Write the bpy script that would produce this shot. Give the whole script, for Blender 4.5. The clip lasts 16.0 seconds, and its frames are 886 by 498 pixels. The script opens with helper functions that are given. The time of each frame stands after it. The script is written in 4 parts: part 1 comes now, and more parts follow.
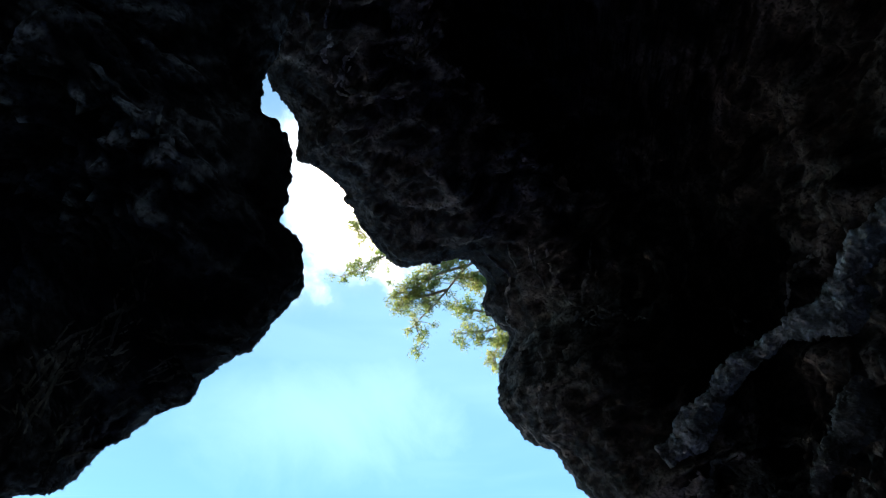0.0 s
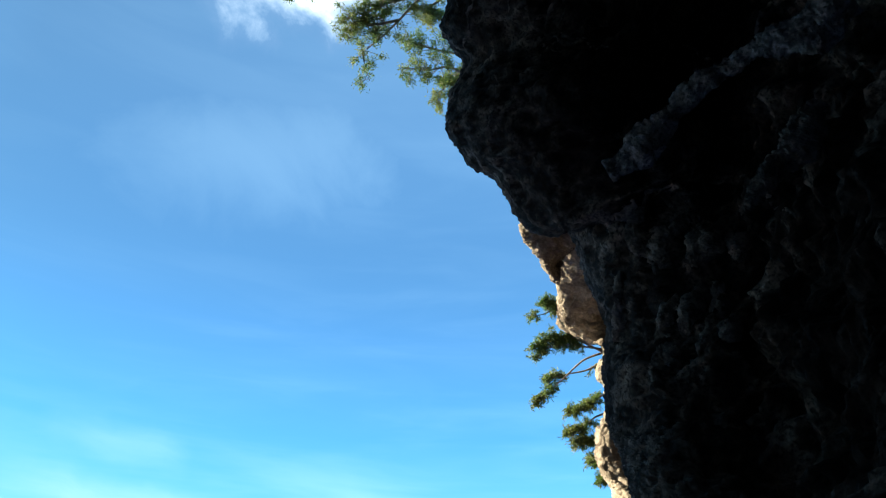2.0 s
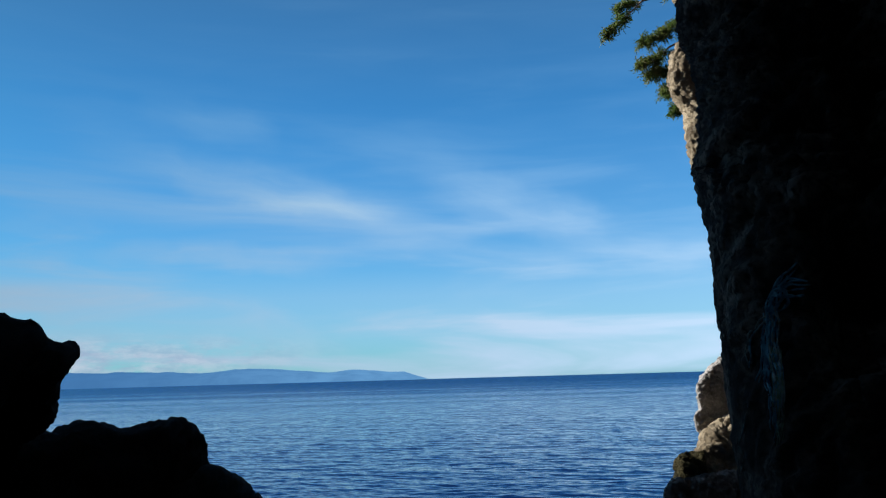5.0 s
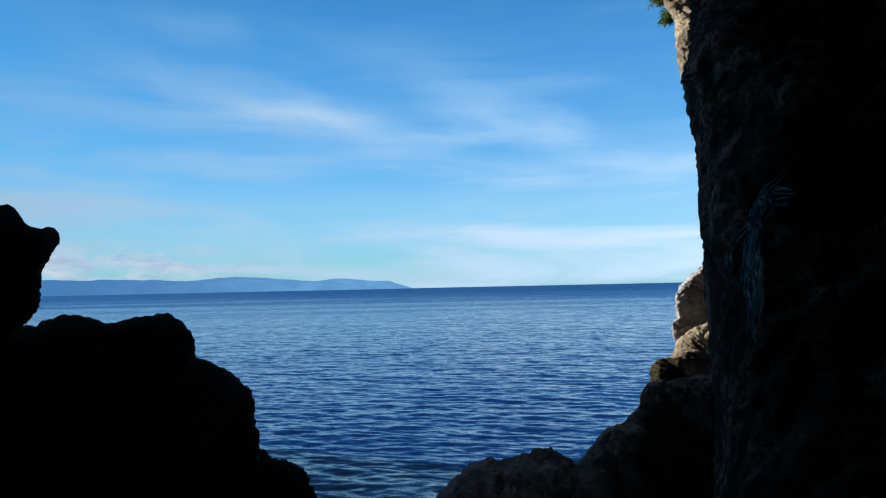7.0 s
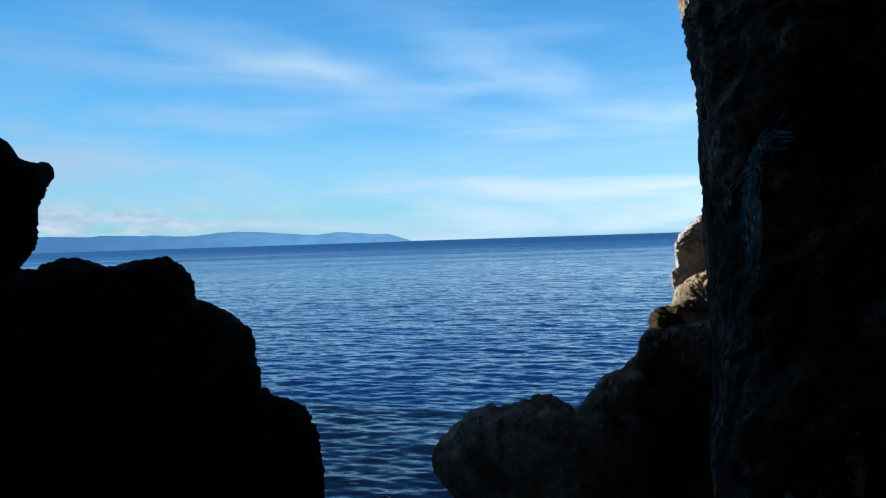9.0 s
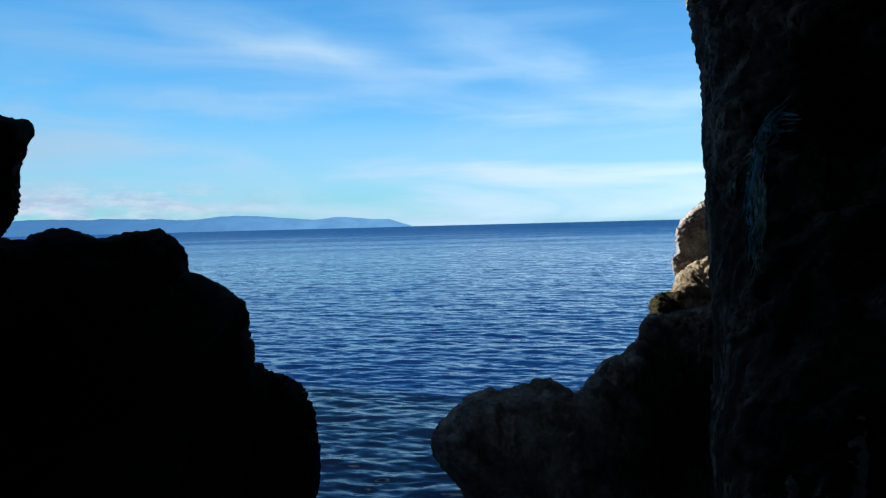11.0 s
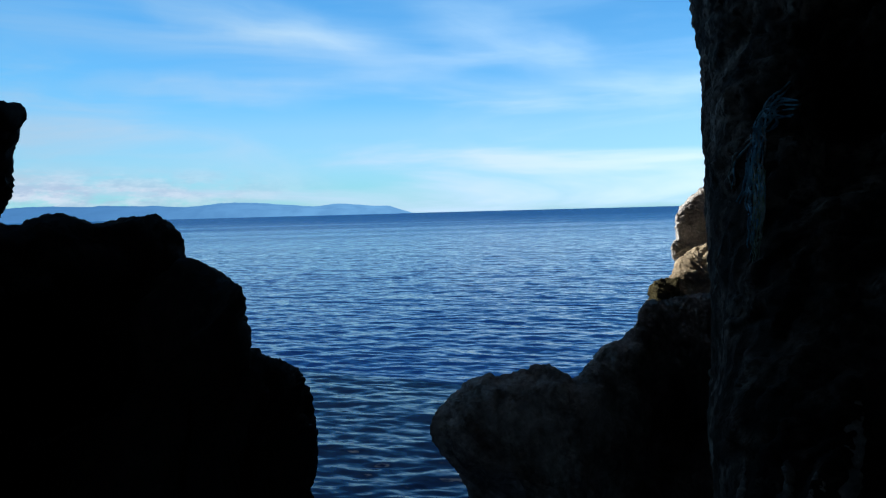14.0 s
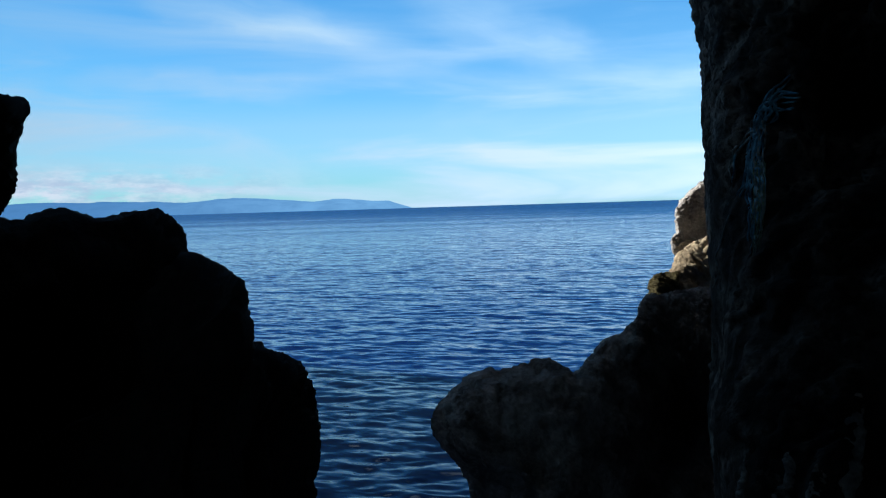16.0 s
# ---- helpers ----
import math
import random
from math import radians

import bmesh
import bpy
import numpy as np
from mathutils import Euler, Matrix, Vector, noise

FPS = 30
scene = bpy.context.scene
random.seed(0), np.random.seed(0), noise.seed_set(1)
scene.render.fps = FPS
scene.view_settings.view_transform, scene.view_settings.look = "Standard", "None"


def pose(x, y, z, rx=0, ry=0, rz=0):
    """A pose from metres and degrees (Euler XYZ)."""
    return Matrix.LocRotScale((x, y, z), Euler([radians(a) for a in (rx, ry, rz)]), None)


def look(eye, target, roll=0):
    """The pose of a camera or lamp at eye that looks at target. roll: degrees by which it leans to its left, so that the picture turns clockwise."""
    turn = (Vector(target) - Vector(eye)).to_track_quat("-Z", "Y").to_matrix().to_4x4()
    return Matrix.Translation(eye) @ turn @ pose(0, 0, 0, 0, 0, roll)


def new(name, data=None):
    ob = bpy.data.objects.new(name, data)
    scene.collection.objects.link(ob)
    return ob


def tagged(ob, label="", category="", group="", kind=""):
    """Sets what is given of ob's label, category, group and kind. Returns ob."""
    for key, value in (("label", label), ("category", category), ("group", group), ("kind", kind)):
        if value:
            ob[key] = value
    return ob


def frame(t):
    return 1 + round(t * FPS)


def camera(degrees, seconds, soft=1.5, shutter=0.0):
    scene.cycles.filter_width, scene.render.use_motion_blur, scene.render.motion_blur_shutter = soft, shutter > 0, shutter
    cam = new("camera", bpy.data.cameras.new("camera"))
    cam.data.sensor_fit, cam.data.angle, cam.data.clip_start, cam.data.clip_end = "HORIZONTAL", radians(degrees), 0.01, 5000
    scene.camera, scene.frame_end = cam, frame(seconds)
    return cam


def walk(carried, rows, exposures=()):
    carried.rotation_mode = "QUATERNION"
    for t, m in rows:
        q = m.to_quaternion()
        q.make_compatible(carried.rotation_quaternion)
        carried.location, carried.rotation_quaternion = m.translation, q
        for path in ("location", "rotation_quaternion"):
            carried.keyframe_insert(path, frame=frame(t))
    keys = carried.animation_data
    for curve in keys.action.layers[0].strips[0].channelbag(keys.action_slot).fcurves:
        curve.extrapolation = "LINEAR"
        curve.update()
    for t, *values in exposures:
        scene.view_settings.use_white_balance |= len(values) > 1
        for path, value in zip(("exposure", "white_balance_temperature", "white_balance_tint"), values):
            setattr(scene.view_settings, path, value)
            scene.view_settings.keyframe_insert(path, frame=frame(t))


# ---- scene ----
# ---------------- camera ----------------
cam = camera(61.23, 16.0, soft=1.2)
PATH = [
    (0, pose(-0.101, -1.041, 2.808, 143.73, 0.62, 2.22)),
    (0.5, pose(-0.138, -0.930, 2.773, 138.85, -0.23, 3.93)),
    (1, pose(-0.132, -0.805, 2.735, 133.60, 1.22, 4.44)),
    (1.5, pose(-0.182, -0.676, 2.691, 129.57, -0.85, -2.13)),
    (2, pose(-0.279, -0.642, 2.528, 125.16, -0.19, -5.37)),
    (2.5, pose(-0.174, -0.427, 2.550, 120.49, 0.91, -8.03)),
    (3, pose(-0.120, -0.193, 2.471, 114.06, 0.85, -4.50)),
    (3.5, pose(0.000, -0.100, 2.376, 111.11, 0.48, 0.56)),
    (4, pose(-0.000, -0.067, 2.375, 108.32, 0.86, 3.08)),
    (4.5, pose(-0.003, -0.055, 2.367, 102.97, 1.75, 2.36)),
    (5, pose(0.002, -0.047, 2.358, 99.79, 1.57, 1.48)),
    (5.2, pose(-0.002, -0.041, 2.356, 98.40, 0.68, 1.41)),
    (7.3, pose(-0.004, -0.028, 2.337, 91.29, 1.55, -0.08)),
    (7.5, pose(-0.002, -0.037, 2.334, 90.14, 1.80, -0.17)),
    (8, pose(-0.006, -0.026, 2.329, 89.67, 2.29, 0.63)),
    (8.5, pose(-0.000, -0.033, 2.328, 89.21, 1.93, 0.58)),
    (9, pose(-0.001, -0.029, 2.322, 89.28, 1.86, 0.25)),
    (11.5, pose(-0.001, 0.003, 2.303, 87.90, 1.43, 0.32)),
    (12, pose(0.003, 0.000, 2.302, 87.74, 1.73, 0.36)),
    (12.5, pose(0.004, 0.000, 2.300, 87.60, 1.84, 0.23)),
    (13, pose(0.001, 0.003, 2.304, 87.57, 1.60, 0.17)),
    (13.5, pose(0.005, -0.003, 2.303, 87.38, 1.59, 0.32)),
    (14, pose(0.003, 0.002, 2.302, 87.15, 1.50, 0.26)),
    (14.5, pose(-0.000, 0.002, 2.303, 87.15, 1.73, 0.34)),
    (15, pose(-0.002, 0.003, 2.303, 87.18, 1.65, 0.19)),
    (15.5, pose(-0.001, 0.002, 2.301, 86.82, 1.73, 0.19)),
    (16, pose(-0.000, 0.000, 2.300, 86.75, 1.70, 0.23)),
]
EXPOSURE = [(0.0, 2.9, 8400, 14), (0.5, 2.95, 8600, 14), (1.0, 2.65, 8300, 13), (1.5, 2.1, 7500, 12), (2.0, 1.85, 6900, 10), (2.5, 1.68, 6600, 10),
            (3.0, 1.38, 6500, 10), (3.5, 1.0, 6500, 10), (4.0, 0.68, 6300, 10), (4.5, 0.5, 6150, 10), (5.2, 0.5, 6150, 10),
            (7.5, 0.72, 6250, 10), (9.0, 0.78, 6250, 10), (12.0, 0.82, 6250, 10), (16.0, 0.85, 6300, 10)]
walk(cam, PATH, EXPOSURE)

# ---------------- sky and sun ----------------
SUN_TO = Vector((-0.88, 0.39, 0.38)).normalized()
world = bpy.data.worlds.new("sky")
scene.world = world
world.use_nodes = True


class Net:
    """Short hand for building a node tree."""

    def __init__(self, tree):
        self.t = tree
        tree.nodes.clear()

    def n(self, kind, ins=None, **props):
        nd = self.t.nodes.new(kind)
        for k, v in props.items():
            if k == "operation":
                nd.operation = v
            elif k == "use_clamp":
                nd.use_clamp = v
            elif k == "data_type":
                nd.data_type = v
            elif k == "blend_type":
                nd.blend_type = v
            elif k == "interpolation_type":
                nd.interpolation_type = v
            elif k == "noise_type":
                nd.noise_type = v
            elif k == "feature":
                nd.feature = v
            elif k == "sky_type":
                nd.sky_type = v
            elif k == "sun_disc":
                nd.sun_disc = v
            elif k == "sun_elevation":
                nd.sun_elevation = v
            elif k == "sun_rotation":
                nd.sun_rotation = v
            elif k == "altitude":
                nd.altitude = v
            elif k == "air_density":
                nd.air_density = v
            elif k == "dust_density":
                nd.dust_density = v
            elif k == "ozone_density":
                nd.ozone_density = v
            else:
                raise ValueError(k)
        for k, v in (ins or {}).items():
            sock = nd.inputs[k]
            if isinstance(v, bpy.types.NodeSocket):
                self.t.links.new(v, sock)
            else:
                sock.default_value = v
        return nd

    def math(self, op, a, b=0.0, c=0.0, clamp=False):
        return self.n("ShaderNodeMath", {0: a, 1: b, 2: c}, operation=op, use_clamp=clamp).outputs[0]

    def vec(self, op, a, b=(0, 0, 0)):
        nd = self.n("ShaderNodeVectorMath", {0: a, 1: b}, operation=op)
        return nd.outputs["Value"] if op in ("DOT_PRODUCT", "LENGTH") else nd.outputs[0]

    def ramp(self, fac, stops, interp="LINEAR"):
        nd = self.n("ShaderNodeValToRGB", {0: fac})
        nd.color_ramp.interpolation = interp
        els = nd.color_ramp.elements
        while len(els) < len(stops):
            els.new(0.5)
        for e, (p, c) in zip(els, stops):
            e.position = p
            e.color = (c, c, c, 1) if isinstance(c, (int, float)) else (*c, 1)
        return nd.outputs[0]

    def mix(self, fac, a, b, mode="MIX"):
        return self.n("ShaderNodeMix", {0: fac, 6: a, 7: b}, data_type="RGBA", blend_type=mode).outputs[2]

    def smooth(self, v, lo, hi):
        return self.n("ShaderNodeMapRange", {0: v, 1: lo, 2: hi, 3: 0.0, 4: 1.0}, interpolation_type="SMOOTHSTEP").outputs[0]

    def noise(self, vec, scale, detail=4.0, rough=0.55, dist=0.0):
        return self.n("ShaderNodeTexNoise", {"Vector": vec, "Scale": scale, "Detail": detail, "Roughness": rough, "Distortion": dist}).outputs[0]


def build_sky():
    g = Net(world.node_tree)
    way = g.n("ShaderNodeTexCoord").outputs["Generated"]
    sep = g.n("ShaderNodeSeparateXYZ", {0: way}).outputs
    el = g.math("ARCSINE", sep[2])
    az = g.math("ARCTAN2", sep[0], sep[1])
    sky = g.n("ShaderNodeTexSky", sky_type="NISHITA", sun_disc=False, sun_elevation=math.asin(SUN_TO.z),
              sun_rotation=math.atan2(SUN_TO.x, SUN_TO.y), altitude=5, air_density=1.0, dust_density=0.4, ozone_density=2.2)
    tone = g.mix(g.smooth(el, 0.26, 0.62), (0.25, 0.94, 1.39, 1), (0.38, 0.84, 1.08, 1))
    blue = g.mix(1.0, sky.outputs[0], tone, "MULTIPLY")
    # the sky is scaled darker towards the sun's side and brighter away from it
    even = g.n("ShaderNodeMapRange", {0: az, 1: -0.6, 2: 0.5, 3: 0.69, 4: 1.25}).outputs[0]
    even = g.n("ShaderNodeCombineXYZ", {0: even, 1: even, 2: even}).outputs[0]
    # thin cirrus, drawn out along shallow slanting streaks
    flat = g.n("ShaderNodeCombineXYZ", {0: az, 1: el, 2: 0.0}).outputs[0]
    tilt = g.n("ShaderNodeMapping", {0: flat, 2: (0, 0, radians(16)), 3: (1.5, 6.5, 1.0)}).outputs[0]
    tilt2 = g.n("ShaderNodeMapping", {0: flat, 1: (3, 1, 0), 2: (0, 0, radians(3)), 3: (1.0, 8.0, 1.0)}).outputs[0]
    streak = g.smooth(g.noise(tilt, 2.4, 5, 0.52, 0.9), 0.44, 0.80)
    band = g.smooth(g.noise(tilt2, 2.0, 5, 0.5, 0.5), 0.42, 0.76)
    soft = g.smooth(g.noise(way, 3.0, 3, 0.5), 0.35, 0.65)
    low = g.ramp(el, [(0.0, 0.38), (0.10, 0.34), (0.20, 0.22), (0.30, 0.10), (0.42, 0.03), (0.62, 0.02), (1.0, 0.02)])
    veil = g.ramp(el, [(0.0, 0.72), (0.035, 0.80), (0.06, 0.98), (0.11, 0.86), (0.145, 0.44), (0.24, 0.25), (0.36, 0.07), (0.62, 0.03)])
    wisps = g.math("MULTIPLY", g.math("ADD", g.math("MULTIPLY", streak, soft), g.math("MULTIPLY", band, 0.7)), low, clamp=True)
    haze = g.math("ADD", wisps, g.math("MULTIPLY", veil, g.math("ADD", 0.46, g.math("MULTIPLY", band, 0.62))), clamp=True)

    # two single clouds high up and a low bank over the far coast
    def spot(direction, radius, noise_scale, hard, wide=1.0):
        d = Vector(direction).normalized()
        off = g.vec("MULTIPLY", g.vec("SUBTRACT", way, tuple(d)), (1.0 / wide, 1.0, 1.0))
        near = g.math("DIVIDE", g.vec("LENGTH", off), radius)
        puff = g.noise(way, noise_scale, 8, 0.6, 0.4)
        body = g.math("SUBTRACT", g.math("ADD", puff, 0.45), g.math("MULTIPLY", near, 0.55))
        return g.smooth(body, 0.5 - hard, 0.5 + hard)

    def streak_line(a0, e0, a1, e1, half, seed):
        """A tapering streak of ice cloud between two places in the sky (degrees)."""
        a0, e0, a1, e1, half = (radians(v) for v in (a0, e0, a1, e1, half))
        ln, ang = math.hypot(a1 - a0, e1 - e0), math.atan2(e1 - e0, a1 - a0)
        bend = g.vec("ADD", flat, g.vec("MULTIPLY", g.vec("SUBTRACT", g.n("ShaderNodeTexNoise", {"Vector": flat, "Scale": 7.0, "Detail": 4.0}).outputs[1], (0.5, 0.5, 0.5)), (0.10, 0.06, 0.0)))
        loc = g.n("ShaderNodeMapping", {0: g.vec("SUBTRACT", bend, (a0, e0, 0.0)), 2: (0, 0, -ang)}).outputs[0]
        uv = g.n("ShaderNodeSeparateXYZ", {0: loc}).outputs
        along = g.math("MULTIPLY", g.smooth(uv[0], -0.1 * ln, 0.55 * ln), g.math("SUBTRACT", 1.0, g.smooth(uv[0], 0.8 * ln, 1.15 * ln)))
        across = g.math("SUBTRACT", 1.0, g.smooth(g.math("ABSOLUTE", uv[1]), 0.0, half))
        fine = g.n("ShaderNodeMapping", {0: loc, 1: (seed, 0, 0), 3: (5.0, 34.0, 1.0)}).outputs[0]
        return g.math("MULTIPLY", g.math("MULTIPLY", along, across), g.math("ADD", 0.35, g.noise(fine, 1.6, 6, 0.6)))

    lines = 0.0
    for k, (row, amt) in enumerate((((-29, 17.5, -6, 12.2, 2.6), 0.34), ((-22, 14.2, -6.5, 12.4, 1.2), 0.28), ((-3, 15.8, 10.5, 10.4, 2.6), 0.38),
                                    ((-24, 20.5, -15, 18.4, 2.0), 0.18), ((4, 9.0, 20, 8.2, 1.6), 0.26), ((-30, 9.6, -10, 8.8, 1.3), 0.3))):
        lines = g.math("ADD", lines, g.math("MULTIPLY", streak_line(*row, seed=3.7 * k), amt))
    cumulus = spot((-0.12, 0.52, 0.845), 0.124, 7.0, 0.32)
    faint = g.math("MULTIPLY", spot((-0.20, 0.74, 0.66), 0.085, 6.0, 0.5, 2.4), 0.18)
    bank_line = g.math("MULTIPLY", g.smooth(el, -0.01, 0.03), g.math("SUBTRACT", 1.0, g.smooth(el, 0.03, 0.075)))
    side = g.math("SUBTRACT", 1.0, g.smooth(az, -0.5, -0.08))
    lump = g.n("ShaderNodeMapping", {0: flat, 3: (6.0, 18.0, 1.0)}).outputs[0]
    bank = g.math("MULTIPLY", g.math("MULTIPLY", bank_line, side), g.smooth(g.noise(lump, 2.2, 8, 0.62), 0.36, 0.58))
    cloud = g.math("MAXIMUM", cumulus, faint)
    thin = g.math("MULTIPLY", g.smooth(el, 0.5, 0.95), 0.10)
    cover = g.math("ADD", g.math("MAXIMUM", g.math("ADD", haze, thin), cloud), lines, clamp=True)
    pale = g.mix(g.smooth(el, 0.10, 0.40), (5.1, 6.65, 8.2, 1), (3.6, 6.3, 8.5, 1))
    white = g.mix(cumulus, pale, (12.5, 12.7, 12.9, 1))
    col = g.mix(cover, blue, white)
    col = g.mix(g.math("SUBTRACT", 1.0, cumulus), col, even, "MULTIPLY")
    fluff = g.mix(g.smooth(g.noise(lump, 3.5, 8, 0.65), 0.38, 0.62), (3.7, 4.5, 5.9, 1), (5.7, 6.1, 7.0, 1))
    col = g.mix(g.math("MULTIPLY", bank, 0.9), col, fluff)
    bg = g.n("ShaderNodeBackground", {0: col, 1: 0.07})
    g.n("ShaderNodeOutputWorld", {0: bg.outputs[0]})


build_sky()
sun = new("sun", bpy.data.lights.new("sun", "SUN"))
sun.data.energy, sun.data.angle, sun.data.color = 5.0, radians(0.53), (1.0, 0.93, 0.82)
sun.matrix_world = look((0, 0, 30), Vector((0, 0, 30)) - SUN_TO)


# ---------------- materials ----------------
def material(name):
    m = bpy.data.materials.new(name)
    m.use_nodes = True
    g = Net(m.node_tree)
    out = g.n("ShaderNodeOutputMaterial")
    bsdf = g.n("ShaderNodeBsdfPrincipled")
    m.node_tree.links.new(bsdf.outputs[0], out.inputs[0])
    return m, g, bsdf


def link(g, a, bsdf, key):
    g.t.links.new(a, bsdf.inputs[key])


def rock_material(name, dark, mid, pale, scale, rough=0.9, bump=0.5, dist=0.02, veins=0.0, pale_amt=0.55, pits=0.5):
    """Weathered limestone: blotches, pits, and raised places coloured pale as if catching light."""
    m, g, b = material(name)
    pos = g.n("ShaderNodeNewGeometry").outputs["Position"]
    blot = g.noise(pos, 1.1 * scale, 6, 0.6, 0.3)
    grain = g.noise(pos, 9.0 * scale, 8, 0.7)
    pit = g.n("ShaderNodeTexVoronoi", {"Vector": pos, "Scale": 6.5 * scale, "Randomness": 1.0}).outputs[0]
    pale_relief = g.smooth(g.noise(pos, 2.7 * scale, 7, 0.66, 0.8), 0.52, 0.72)
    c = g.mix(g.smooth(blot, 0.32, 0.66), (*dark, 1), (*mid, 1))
    # thin sharp ridges of flowstone, in patches, painted pale like highlights
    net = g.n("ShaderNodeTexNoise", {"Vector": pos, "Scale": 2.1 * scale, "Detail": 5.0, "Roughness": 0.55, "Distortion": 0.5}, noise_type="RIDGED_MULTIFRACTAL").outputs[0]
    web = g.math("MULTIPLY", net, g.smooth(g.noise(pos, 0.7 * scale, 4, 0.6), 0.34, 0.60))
    c = g.mix(g.math("MULTIPLY", pale_relief, pale_amt), c, (*pale, 1))
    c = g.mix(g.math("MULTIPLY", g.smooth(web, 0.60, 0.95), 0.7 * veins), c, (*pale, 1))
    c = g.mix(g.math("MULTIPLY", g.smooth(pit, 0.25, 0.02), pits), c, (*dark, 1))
    # raised veins painted pale, like light caught on them, broken up by grain
    ridge_lit = g.n("ShaderNodeAttribute").outputs["Fac"]
    ridge_lit.node.attribute_name = "pale_relief"
    c = g.mix(g.math("MULTIPLY", ridge_lit, g.smooth(g.noise(pos, 14.0 * scale, 4, 0.6), 0.3, 0.6), clamp=True), c, (*pale, 1))
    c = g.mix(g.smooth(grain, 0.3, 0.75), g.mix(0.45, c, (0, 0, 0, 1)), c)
    link(g, c, b, "Base Color")
    b.inputs["Roughness"].default_value = rough
    b.inputs["Specular IOR Level"].default_value = 0.04
    h = g.math("ADD", g.math("MULTIPLY", grain, 0.6), g.math("ADD", g.math("MULTIPLY", pit, 0.5), g.math("ADD", g.math("MULTIPLY", pale_relief, 0.5), g.math("MULTIPLY", web, 3.2 * veins))))
    bp_ = g.n("ShaderNodeBump", {"Strength": bump, "Distance": dist, "Height": h})
    link(g, bp_.outputs[0], b, "Normal")
    return m


# near-black colour puts the cave's deep shade into the rock
CAVE_SHADE = rock_material("cave_rock_shade", (0.0070, 0.0050, 0.0042), (0.024, 0.0165, 0.0135), (0.32, 0.25, 0.205), 1.6, 0.92, 1.0, 0.05, 0.3, 0.25)
# coloured almost black for rock in shade against the bright sky
NEAR_SHADE = rock_material("near_rock_shade", (0.014, 0.011, 0.010), (0.027, 0.021, 0.018), (0.05, 0.041, 0.036), 6.0, 0.9, 0.6, 0.01)
# dark tones hold the shade under the roof, pale ones light on its ridges
ROOF_SHADE = rock_material("roof_rock_shade", (0.011, 0.010, 0.0115), (0.030, 0.0275, 0.031), (0.44, 0.42, 0.45), 5.0, 0.9, 1.0, 0.03, 1.0, 0.25)
# pale tone stands for the skylight that the rib catches
CRAG_LIT = rock_material("crag_rock_lit", (0.12, 0.105, 0.09), (0.62, 0.56, 0.51), (0.78, 0.73, 0.68), 5.0, 0.92, 1.0, 0.03, 0.6, 0.5, 0.9)
# lighter than the wall rock, standing for light on its drapes and veins
FLOW_LIT = rock_material("flowstone", (0.06, 0.05, 0.042), (0.36, 0.30, 0.26), (0.66, 0.58, 0.52), 5.0, 0.92, 1.0, 0.02)
# the unseen west cliff is pale to throw light onto boulder and wall
FLANK = rock_material("bounce_limestone", (0.26, 0.22, 0.19), (0.50, 0.44, 0.38), (0.64, 0.58, 0.52), 1.2, 0.92, 0.8, 0.04)
# unseen walls and floor are kept this pale to bounce light into the cave
PLAIN = rock_material("grey_limestone", (0.16, 0.135, 0.115), (0.33, 0.285, 0.245), (0.46, 0.41, 0.36), 1.2, 0.92, 0.8, 0.04)
TAN = rock_material("tan_limestone", (0.20, 0.155, 0.105), (0.52, 0.43, 0.30), (0.70, 0.62, 0.48), 1.8, 0.95, 1.0, 0.06, 0.0, 0.55, 0.15)
REEF = rock_material("reef_rock", (0.15, 0.11, 0.09), (0.62, 0.47, 0.40), (0.76, 0.61, 0.53), 3.4, 0.85, 1.0, 0.05)
PALE = rock_material("pale_limestone", (0.25, 0.235, 0.225), (0.57, 0.54, 0.515), (0.72, 0.70, 0.68), 2.5, 0.95, 0.9, 0.04)
WEED = rock_material("weedy_rock", (0.03, 0.028, 0.015), (0.10, 0.085, 0.04), (0.20, 0.17, 0.09), 7.0, 0.7, 1.0, 0.04)


